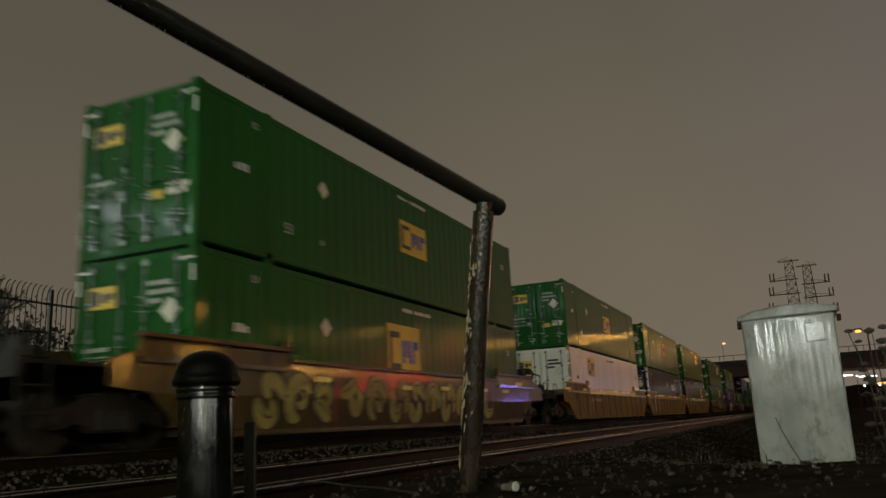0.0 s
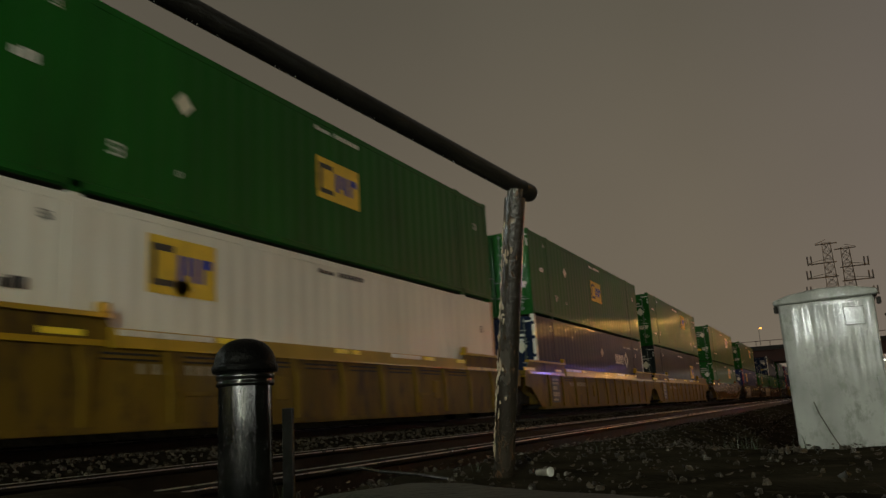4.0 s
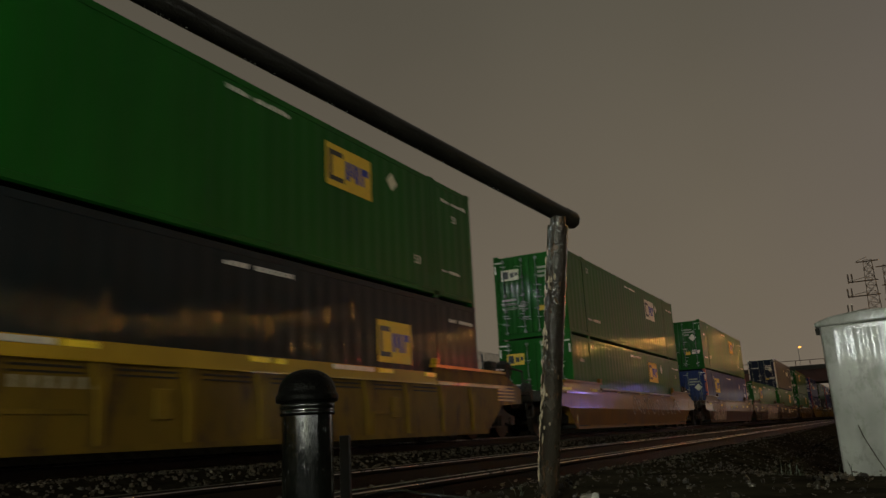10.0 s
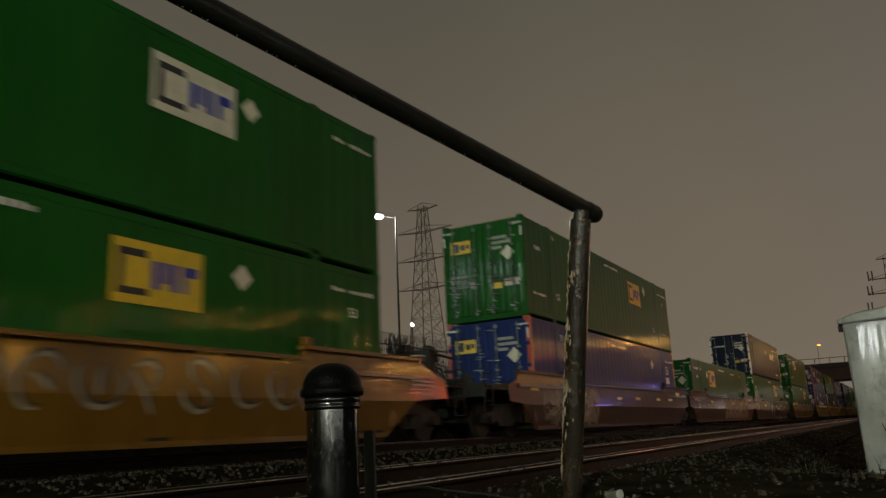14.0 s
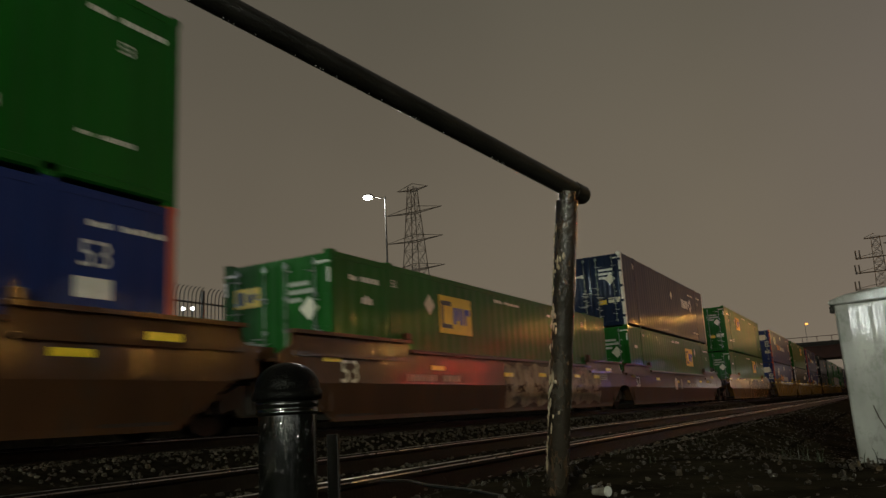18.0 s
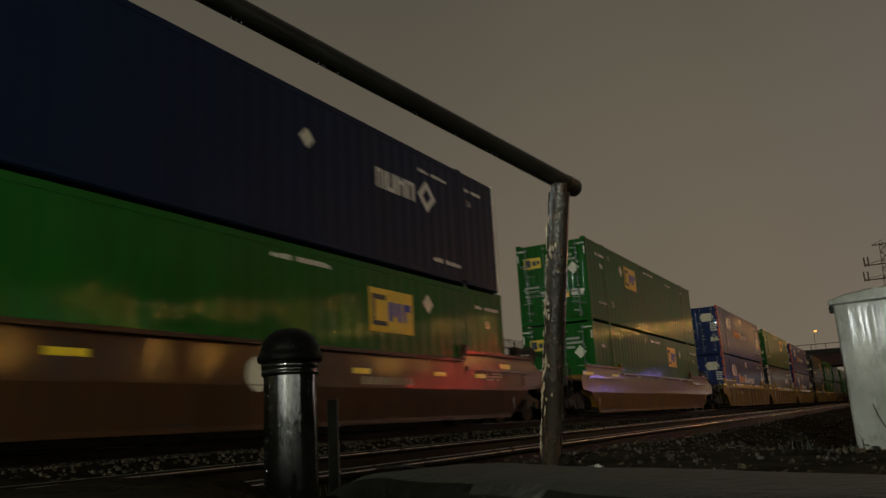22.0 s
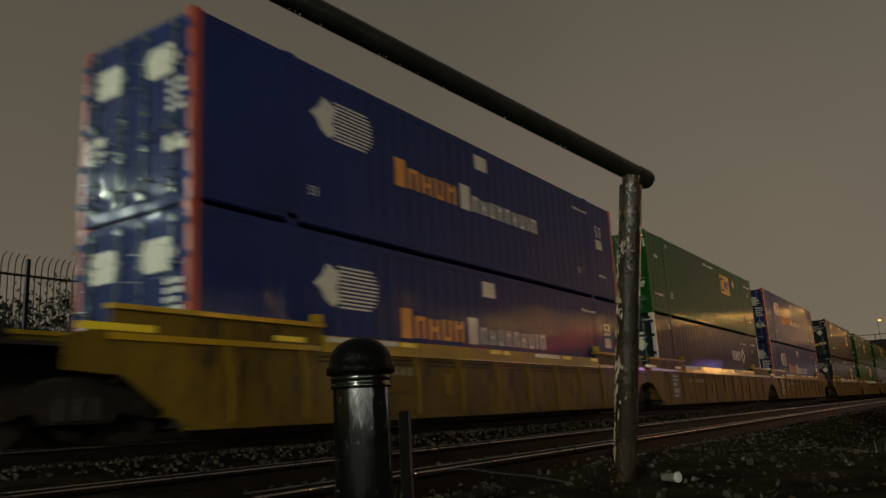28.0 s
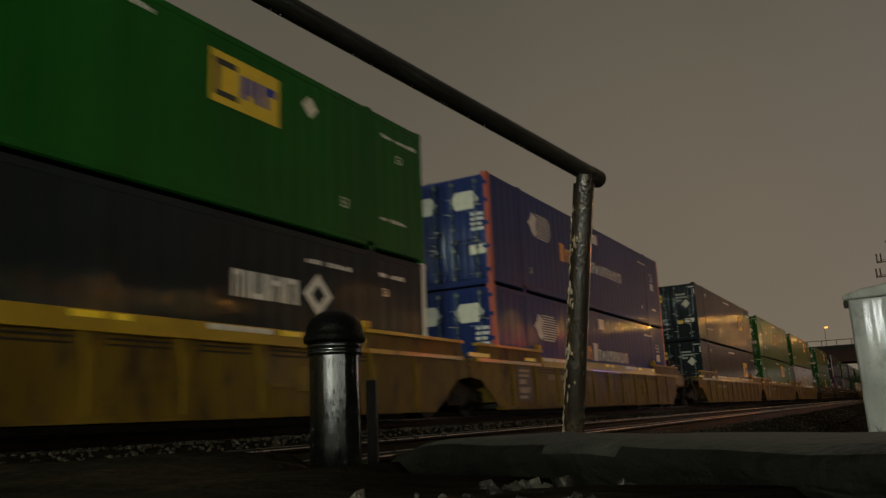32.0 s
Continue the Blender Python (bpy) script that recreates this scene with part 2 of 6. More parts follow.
SPRAY_HAZE = surface("thin_grey_spray_paint", (0.27, 0.22, 0.15), 0.6, vary=0.4, scale=1.2, dirt=(0.06, 0.038, 0.026), dirt_amount=0.5, bump=0.03)
SPRAY_MIST = surface("thin_brown_grey_spray_paint", (0.21, 0.165, 0.095), 0.6, vary=0.4, scale=1.2, dirt=(0.07, 0.045, 0.03), dirt_amount=0.5, bump=0.03)
SPRAY_RED = surface("dull_red_spray_paint", (0.12, 0.030, 0.022), 0.6, vary=0.3, scale=1.6, bump=0.03)
SPRAY_DARK = surface("dark_spray_paint", (0.016, 0.012, 0.010), 0.6, vary=0.25, scale=3, bump=0.03)
POST_PAINT = surface("wet_rusting_pipe_paint", (0.022, 0.017, 0.012), 0.24, vary=0.4, scale=14, dirt=(0.11, 0.058, 0.030), dirt_amount=0.44, streak=0.35, bump=0.30, fine=110, ripple=0.5, gloss=0.9)
RAIL_PAINT = surface("black_wet_pipe_paint", (0.012, 0.011, 0.009), 0.36, vary=0.4, scale=14, dirt=(0.035, 0.022, 0.014), dirt_amount=0.36, bump=0.2, fine=140, gloss=0.45)
BOLLARD_PAINT = surface("black_wet_bollard_paint", (0.0035, 0.004, 0.0035), 0.07, vary=0.3, scale=20, bump=0.045, fine=260, ripple=0.16, gloss=0.9)
CAP_PAINT = surface("black_wet_cap_paint", (0.003, 0.003, 0.0028), 0.34, vary=0.3, scale=20, bump=0.3, fine=190, gloss=0.06)
RUST = surface("flaked_rust", (0.40, 0.32, 0.23), 0.8, vary=0.4, scale=40, dirt=(0.16, 0.085, 0.045), dirt_amount=0.46, bump=0.6, fine=160)
CABINET = surface("pale_grey_cabinet_paint", (0.265, 0.268, 0.262), 0.45, vary=0.34, scale=3.0, dirt=(0.17, 0.173, 0.163), dirt_amount=0.50, streak=0.6, bump=0.03, fine=70, ripple=0.6, coat=1.0, gloss=0.5)
CONCRETE = surface("wet_dirty_concrete", (0.034, 0.0365, 0.030), 0.5, vary=0.4, scale=7, dirt=(0.020, 0.021, 0.017), dirt_amount=0.47, bump=0.7, fine=70, gloss=0.35)
# Kerb front: its shade is put into this near-black colour.
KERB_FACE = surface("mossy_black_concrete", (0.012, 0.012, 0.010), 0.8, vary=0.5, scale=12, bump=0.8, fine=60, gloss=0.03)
BALLAST = surface("wet_ballast_stone", (0.046, 0.039, 0.028), 0.45, vary=0.5, scale=9, bump=0.5, fine=70, piece=0.65, gloss=0.2)
YARD = surface("dark_wet_yard_stone", (0.036, 0.029, 0.021), 0.35, vary=0.5, scale=9, bump=0.5, fine=70, piece=0.6, gloss=0.3)
GRAVEL = surface("wet_gravel", (0.026, 0.022, 0.017), 0.5, vary=0.5, scale=30, bump=0.5, fine=200, piece=0.95, gloss=0.5)
BALLAST_BED = surface("dirty_ballast_bed", (0.018, 0.0155, 0.011), 0.8, vary=0.5, scale=9, bump=0.8, fine=50, gloss=0.0)
SOIL = surface("wet_dark_soil", (0.028, 0.024, 0.0165), 0.75, vary=0.5, scale=3, dirt=(0.050, 0.041, 0.028), dirt_amount=0.45, bump=1.0, fine=25, gloss=0.0)
RAIL_SIDE = surface("rusty_rail", (0.010, 0.008, 0.006), 0.6, vary=0.35, scale=10, bump=0.25, gloss=0.05)
RAIL_TOP = surface("polished_rail_head", (0.40, 0.37, 0.345), 0.30, metal=0.95, vary=0.15, scale=8, dirt=(0.25, 0.18, 0.14), dirt_amount=0.34, bump=0.03)
WET_BLACK = surface("wet_black_rubber", (0.012, 0.012, 0.012), 0.12, vary=0.2, scale=20, bump=0.2, fine=120, gloss=1.0)
TIE = surface("old_tie_timber", (0.008, 0.0072, 0.006), 0.85, vary=0.4, scale=8, bump=0.6, piece=0.3, gloss=0.02)
FENCE_PAINT = surface("black_fence_paint", (0.018, 0.018, 0.018), 0.4, vary=0.3, scale=9, bump=0.1)
GALV = surface("galvanised_steel", (0.20, 0.20, 0.20), 0.5, metal=0.6, vary=0.25, scale=6, bump=0.1)
# Lattice steel lightened towards the sky; distant haze is in the colour.
HAZED_STEEL = surface("dull_lattice_steel", (0.30, 0.275, 0.24), 0.8, vary=0.2, scale=3, bump=0.05, gloss=0.1)
BARK = surface("wet_bark", (0.060, 0.050, 0.040), 0.75, vary=0.35, scale=8, bump=0.6)
LEAF = surface("dark_evergreen_leaf", (0.022, 0.032, 0.016), 0.5, vary=0.4, scale=4, bump=0.1, piece=0.4)
BRIDGE_PAINT = surface("red_brown_bridge_paint", (0.085, 0.035, 0.026), 0.6, vary=0.25, scale=0.5, bump=0.1)
CUP_BODY = surface("soaked_paper", (0.16, 0.145, 0.12), 0.6, vary=0.35, scale=60, dirt=(0.05, 0.04, 0.03), dirt_amount=0.45, bump=0.2)
WET_LEAF = surface("wet_dead_leaf", (0.042, 0.028, 0.014), 0.35, vary=0.4, scale=30, bump=0.3, piece=0.7, gloss=0.4)
WATER = surface("rain_water", (0.04, 0.04, 0.038), 0.03, vary=0.05, scale=30, bump=0.0, gloss=0.8)
PLASTIC = surface("dirty_white_plastic", (0.48, 0.48, 0.45), 0.4, vary=0.2, scale=20, bump=0.05)
WALL_GREY = surface("dark_retaining_wall", (0.05, 0.048, 0.044), 0.7, vary=0.35, scale=1.2, bump=0.3)
LAMP_WHITE = glowing("white_street_light", (1.0, 0.97, 0.88), 60)
LAMP_WARM = glowing("sodium_street_light", (1.0, 0.46, 0.09), 320)
LAMP_ORANGE = glowing("orange_lamp_glass", (1.0, 0.42, 0.08), 2.4)
LAMP_RED = glowing("red_signal_light", (1.0, 0.05, 0.03), 160)
LAMP_BLUE = glowing("violet_blue_sign_light", (0.30, 0.22, 1.0), 36)
POLE_DARK = surface("dark_painted_pole", (0.035, 0.035, 0.033), 0.5, vary=0.2, scale=5, bump=0.1)
BUILDING = surface("dark_brick_wall", (0.030, 0.025, 0.022), 0.8, vary=0.3, scale=0.7, bump=0.4, gloss=0.2)
LAMP_FLOOD = glowing("white_floodlight", (0.86, 1.0, 0.93), 45)
LAMP_DIM = glowing("cool_wall_light", (0.75, 0.88, 1.0), 3)
# Glow of unseen panes added for reflections; the white one also on strip lights.
GLOW_WHITE = glowing("lit_window", (0.95, 0.98, 0.92), 5.0)
GLOW_COOL = glowing("lit_white_window", (0.90, 0.95, 1.0), 7.0)
GLOW_DIM = glowing("dim_lit_window", (0.96, 0.98, 0.90), 1.8)
GLOW_WARM = glowing("warm_lit_window", (1.0, 0.80, 0.60), 1.3)
GLOW_ROSE = glowing("rose_lit_window", (1.0, 0.72, 0.58), 1.7)
GLOW_BRIGHT = glowing("bright_sign_face", (0.93, 1.0, 0.96), 44.0)
LAMP_SMALL = glowing("small_white_light", (0.95, 0.97, 1.0), 22)


# ---- mesh helpers ----
def box(bm, x0, x1, y0, y1, z0, z1):
    v = [bm.verts.new(c) for c in ((x0, y0, z0), (x1, y0, z0), (x1, y1, z0), (x0, y1, z0), (x0, y0, z1), (x1, y0, z1), (x1, y1, z1), (x0, y1, z1))]
    for f in ((0, 3, 2, 1), (4, 5, 6, 7), (0, 1, 5, 4), (1, 2, 6, 5), (2, 3, 7, 6), (3, 0, 4, 7)):
        bm.faces.new([v[k] for k in f])
    return v


def boxes(*rows):
    bm = bmesh.new()
    for r in rows:
        box(bm, *r)
    return bm


def bevelled(bm, width=0.01, segments=2):
    bmesh.ops.bevel(bm, geom=list(bm.edges), offset=width, segments=segments, affect="EDGES", profile=0.6)
    return bm


def prism(bm, outline, axis, lo, hi):
    """Extrudes a closed outline of (a, b) along an axis from lo to hi."""
    def put(a, b, c):
        return {"x": (c, a, b), "y": (a, c, b), "z": (a, b, c)}[axis]
    one = [bm.verts.new(put(a, b, lo)) for a, b in outline]
    two = [bm.verts.new(put(a, b, hi)) for a, b in outline]
    n = len(outline)
    for k in range(n):
        bm.faces.new((one[k], one[(k + 1) % n], two[(k + 1) % n], two[k]))
    bm.faces.new(one[::-1])
    bm.faces.new(two)
    return bm


def tube(bm, a, b, r0, r1=None, sides=12, caps=True):
    a, b = Vector(a), Vector(b)
    r1 = r0 if r1 is None else r1
    way = (b - a).normalized()
    side = way.orthogonal().normalized()
    other = way.cross(side)
    rings = []
    for p, r in ((a, r0), (b, r1)):
        rings.append([bm.verts.new(p + r * (math.cos(2 * math.pi * k / sides) * side + math.sin(2 * math.pi * k / sides) * other)) for k in range(sides)])
    for k in range(sides):
        f = bm.faces.new((rings[0][k], rings[0][(k + 1) % sides], rings[1][(k + 1) % sides], rings[1][k]))
        f.smooth = True
    if caps:
        for ring in (rings[0][::-1], rings[1]):
            for e in bm.faces.new(ring).edges:
                e.smooth = False
    return bm


def lathe(bm, profile, sides=24, x=0.0, y=0.0):
    """Turns a profile of (radius, z) about an upright axis."""
    rings = [[bm.verts.new((x + r * math.cos(2 * math.pi * k / sides), y + r * math.sin(2 * math.pi * k / sides), z)) for k in range(sides)] for r, z in profile]
    for lo, hi in zip(rings, rings[1:]):
        for k in range(sides):
            f = bm.faces.new((lo[k], lo[(k + 1) % sides], hi[(k + 1) % sides], hi[k]))
            f.smooth = True
    for ring in (rings[0][::-1], rings[-1]):
        for e in bm.faces.new(ring).edges:
            e.smooth = False
    return bm


def mesh_of(name, bm, material):
    me = bpy.data.meshes.new(name)
    bmesh.ops.recalc_face_normals(bm, faces=list(bm.faces))
    bm.to_mesh(me)
    bm.free()
    me.materials.append(material)
    return me


def part(name, bm, material, parent=None, label=""):
    ob = new(name, mesh_of(name, bm, material))
    ob.parent = parent
    return tagged(ob, label)


def again(ob, parent, m=None):
    """One more part on the same mesh."""
    o = new(ob.name.split(".")[0], ob.data)
    o.parent = parent
    if m is not None:
        o.matrix_basis = m
    return o


def thing(name, label, category, group="", where=(0, 0, 0)):
    ob = tagged(new(name), label, category, group)
    ob.location = where
    return ob


def setting(name, bm, material, label="", category=""):
    return tagged(part(name, bm, material), label, category, kind="structure")

# ---- ground, tracks ----
TRACK_X, SIDING_X = -9.84, -3.05
SIDING_Z = -0.125
KERB_N = Vector((0.522, 0.853, 0))
KERB_D = Vector((0.853, -0.522, 0))


def ground_height(x, y):
    """Gravel by the camera, a kerb, a lower yard, a bank behind the line."""
    n = KERB_N.x * x + KERB_N.y * y
    lift = max(0.0, min(1.0, (n - 0.03) / 0.12))
    h = -0.014 + 0.003 * lift if n < 0.36 else -0.125
    far = max(0.0, min(1.0, (y - 3.2) / 4.2)) * max(0.0, min(1.0, (x + 1.9) / 1.9))
    far = far * far * (3 - 2 * far)
    h -= 0.40 * far * (1 if n >= 0.36 else 0)
    if x < -1.5:
        h -= 0.165 * min(1.0, (-1.5 - x) / 0.5)
    if x < -6.2:
        h = -0.40
    if x < -15.2:
        h = -0.40 + 2.1 * min(1.0, (-15.2 - x) / 1.4)
    return h


def ground_sheet():
    bm = bmesh.new()
    def line(near, far, step, grow):
        out, v, s = [near], near, step
        while v < far:
            v += s
            s *= grow
            out.append(v)
        return out
    xs = sorted({round(-v, 3) for v in line(0, 2500, 0.09, 1.075)} | {round(v, 3) for v in line(0, 2500, 0.09, 1.11)})
    ys = sorted({round(-v, 3) for v in line(0, 2500, 0.14, 1.22)} | {round(v, 3) for v in line(0, 3500, 0.10, 1.06)})
    grid = []
    for y in ys:
        row = []
        for x in xs:
            rough = 0.012 if abs(x) < 12 and abs(y) < 30 else 0.0
            z = ground_height(x, y) + rough * noise.noise((x * 3.1, y * 3.1, 0)) + 0.6 * rough * noise.noise((x * 11, y * 11, 4))
            row.append(bm.verts.new((x, y, z)))
        grid.append(row)
    for a, b in zip(grid, grid[1:]):
        for k in range(len(xs) - 1):
            f = bm.faces.new((a[k], a[k + 1], b[k + 1], b[k]))
            f.smooth = True
    return bm


setting("ground", ground_sheet(), SOIL, "dark wet soil and gravel yard beside the railway", "ground")


def ballast_bed(name, x, top, foot, half, label):
    bm = bmesh.new()
    n = 260
    rows = []
    rng = random.Random(5)
    for k in range(n + 1):
        y = -30 + 430 * (k / n) ** 1.6 if k else -60
        row = []
        for dx, z in ((-half - 1.1, foot), (-half, top), (-half * 0.5, top + 0.02), (0, top + 0.015), (half * 0.5, top + 0.02), (half, top), (half + 0.9, foot)):
            row.append(bm.verts.new((x + dx + rng.uniform(-0.05, 0.05), y, z + rng.uniform(-0.012, 0.012))))
        rows.append(row)
    for a, b in zip(rows, rows[1:]):
        for k in range(6):
            bm.faces.new((a[k], a[k + 1], b[k + 1], b[k])).smooth = True
    return setting(name, bm, BALLAST_BED, label, "ballast")


ballast_bed("ballast_main", TRACK_X, -0.20, -0.45, 1.75, "grey wet stone ballast under the main track")
ballast_bed("ballast_siding", SIDING_X, SIDING_Z - 0.155, -0.33, 1.25, "dark wet stone ballast under the siding")

RAIL = ((-0.070, -0.178), (0.070, -0.178), (0.070, -0.166), (0.012, -0.150), (0.009, -0.048), (0.034, -0.034), (0.036, -0.006), (0.030, 0.0), (-0.030, 0.0), (-0.036, -0.006), (-0.034, -0.034), (-0.009, -0.048), (-0.012, -0.150), (-0.070, -0.166))


def rail_track(x, z, name, label):
    t = thing(name, label, "railway track", where=(x, 0, z))
    for s in (-0.7175 - 0.036, 0.7175 + 0.036):
        bm = bmesh.new()
        prism(bm, [(a + s, b) for a, b in RAIL], "y", -60, 900)
        rail = part("rail", bm, RAIL_SIDE, t)
        bm = bmesh.new()
        arc = [(s + 0.0375 * math.sin(radians(a)), 0.0025 - 0.020 * (1 - math.cos(radians(a)))) for a in range(-90, 91, 15)]
        low, high = [bm.verts.new((a, -60, b)) for a, b in arc], [bm.verts.new((a, 900, b)) for a, b in arc]
        for k in range(len(arc) - 1):
            bm.faces.new((low[k], high[k], high[k + 1], low[k + 1])).smooth = True
        part("rail_head", bm, RAIL_TOP, rail, "worn shiny running surface")
    bm = bevelled(boxes((-1.29, 1.29, -0.11, 0.11, -0.33, -0.172)), 0.012, 1)
    first = part("tie", bm, TIE, t)
    first.location = (0, -8, 0)
    rng = random.Random(int(-x * 10))
    for k in range(1, 130):
        o = again(first, t)
        o.location = (rng.uniform(-0.03, 0.03), -8 + k * 0.53, rng.uniform(-0.006, 0.004))
        o.rotation_euler = (0, 0, rng.uniform(-0.012, 0.012))
    return t


rail_track(TRACK_X, 0.0, "main_track", "main railway track with worn steel rails on timber ties")
rail_track(SIDING_X, SIDING_Z, "siding_track", "rusty siding track with wet shiny rails on ties")


def stones(name, spots, size, seed, label, material=BALLAST):
    """Loose angular stones, joined, each one an uneven faceted lump."""
    rng = random.Random(seed)
    verts, faces = [], []
    base = [(0, 0, 1), (0.9, 0, 0.35), (0.28, 0.86, 0.35), (-0.73, 0.53, 0.35), (-0.73, -0.53, 0.35), (0.28, -0.86, 0.35), (0.6, 0.5, -0.6), (-0.6, 0.5, -0.6), (0, -0.8, -0.6)]
    tri = [(0, 1, 2), (0, 2, 3), (0, 3, 4), (0, 4, 5), (0, 5, 1), (1, 6, 2), (2, 6, 7), (2, 7, 3), (3, 7, 4), (4, 7, 8), (4, 8, 5), (5, 8, 1), (1, 8, 6)]
    for x, y, z, k in spots:
        s = size * k
        turn = Euler((rng.uniform(0, 6), rng.uniform(0, 6), rng.uniform(0, 6))).to_matrix()
        sx, sy, sz = rng.uniform(0.7, 1.3), rng.uniform(0.6, 1.1), rng.uniform(0.5, 0.9)
        n = len(verts)
        for v in base:
            p = turn @ Vector((v[0] * sx, v[1] * sy, v[2] * sz)) * s * rng.uniform(0.85, 1.15)
            verts.append((x + p.x, y + p.y, z + p.z))
        faces += [(a + n, b + n, c + n) for a, b, c in tri]
    me = bpy.data.meshes.new(name)
    me.from_pydata(verts, [], faces)
    me.materials.append(material)
    return tagged(new(name, me), label, "gravel", kind="stuff")


def scatter():
    rng = random.Random(11)
    main, side, yard, near = [], [], [], []
    for _ in range(15000):
        y = -4 + 60 * rng.random() ** 1.5
        x = TRACK_X + rng.uniform(-1.2, 2.9)
        d = abs(x - TRACK_X)
        z = -0.19 if d < 1.75 else -0.19 - 0.25 * (d - 1.75) / 0.9
        main.append((x, y, max(z, -0.42), rng.uniform(0.6, 1.25)))
    for _ in range(9000):
        y = -2 + 45 * rng.random() ** 1.6
        x = SIDING_X + rng.uniform(-2.6, 1.7)
        d = abs(x - SIDING_X)
        z = SIDING_Z - 0.15 if d < 1.25 else SIDING_Z - 0.15 - 0.10 * (d - 1.25)
        if x < -4.9:
            z = -0.33
        side.append((x, y, z, rng.uniform(0.5, 1.15)))
    for _ in range(9000):
        x, y = rng.uniform(-1.8, 4), 0.6 + 20 * rng.random() ** 1.4
        if KERB_N.x * x + KERB_N.y * y < 0.5:
            continue
        yard.append((x, y, ground_height(x, y) + 0.004, rng.uniform(0.45, 1.1) ** 3))
    for _ in range(2200):
        x, y = rng.uniform(-1.1, 0.9), rng.uniform(-0.5, 0.9)
        n = KERB_N.x * x + KERB_N.y * y
        if n > 0.30 or KERB_D.x * x + KERB_D.y * y < -0.52 or (n < 0.12 and abs(KERB_D.x * x + KERB_D.y * y) < 0.25):
            continue
        near.append((x, y, ground_height(x, y) - 0.001, rng.uniform(0.4, 1.3)))
    stones("ballast_stones_main", main, 0.036, 1, "loose wet ballast stones along the main track")
    stones("ballast_stones_siding", side, 0.038, 2, "loose dark ballast stones along the siding")
    stones("yard_gravel", yard, 0.014, 3, "scattered gravel on the dark yard", YARD)
    stones("kerb_gravel", near, 0.0078, 4, "small wet gravel in front of the kerb", GRAVEL)


scatter()


def leaf_litter():
    """Curled wet leaves on the yard."""
    rng = random.Random(61)
    verts, faces = [], []
    for _ in range(2600):
        x, y = rng.uniform(-1.7, 3.0), 0.8 + 14 * rng.random() ** 1.3
        if KERB_N.x * x + KERB_N.y * y < 0.52:
            continue
        c = Vector((x, y, ground_height(x, y) + 0.012 + rng.uniform(0, 0.008)))
        turn = Euler((rng.uniform(-0.5, 0.5), rng.uniform(-0.5, 0.5), rng.uniform(0, 6.3))).to_matrix()
        s, w, curl = rng.uniform(0.006, 0.015), rng.uniform(0.4, 0.75), rng.uniform(0.1, 0.6)
        n = len(verts)
        for u, v in ((-1, 0), (-0.4, -w), (0.4, -w * 0.9), (1, 0), (0.4, w * 0.9), (-0.4, w), (0, 0)):
            verts.append(tuple(c + turn @ (Vector((u, v, curl * (u * u + v * v) * rng.uniform(0.6, 1.1))) * s)))
        faces += [(n + 6, n + k, n + (k + 1) % 6) for k in range(6)]
    me = bpy.data.meshes.new("leaf_litter")
    me.from_pydata(verts, [], faces)
    me.materials.append(WET_LEAF)
    tagged(new("leaf_litter", me), "wet brown dead leaves scattered on the yard", "leaves", kind="stuff")


leaf_litter()


# ---- close things ----
def kerb():
    t = thing("concrete_kerb", "low wet concrete kerb, worn and dirty, in gravel", "kerb")
    rng = random.Random(3)
    bm = bmesh.new()
    n = 110
    rings = []
    for k in range(n + 1):
        run = 3.4 * k / n
        ring = []
        for off, z in ((0.332, -0.10), (0.328, -0.012), (0.320, -0.004), (0.318, 0.006), (0.324, 0.013), (0.342, 0.0175), (0.445, 0.017), (0.463, 0.010), (0.469, -0.01), (0.475, -0.16)):
            o = off + (rng.uniform(-0.006, 0.006) if z < 0.0 or off < 0.21 else rng.uniform(-0.003, 0.003))
            s = -0.98 + (0.475 - off) * 0.3 * (1 - k / n) + run + 0.02 * noise.noise((off * 30, 2, 0)) * (k == 0)
            p = KERB_N * o + KERB_D * s
            ring.append(bm.verts.new((p.x, p.y, z - 0.05 * max(0.0, 1 - k / 7) ** 1.5 - 0.004 * max(0.0, noise.noise((s * 5, 3, 1))) * (off < 0.35) + 0.0025 * noise.noise((s * 14, off * 14, 1)))))
        rings.append(ring)
    for a, b in zip(rings, rings[1:]):
        for k in range(9):
            bm.faces.new((a[k], a[k + 1], b[k + 1], b[k])).smooth = True
    bm.faces.new(rings[0])
    bm.faces.new(rings[-1][::-1])
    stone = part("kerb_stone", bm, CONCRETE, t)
    # The low front faces get the near-black concrete with shade in its colour.
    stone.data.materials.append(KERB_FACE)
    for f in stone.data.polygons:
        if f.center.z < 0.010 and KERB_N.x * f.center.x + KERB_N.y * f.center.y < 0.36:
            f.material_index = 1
    return t


kerb()


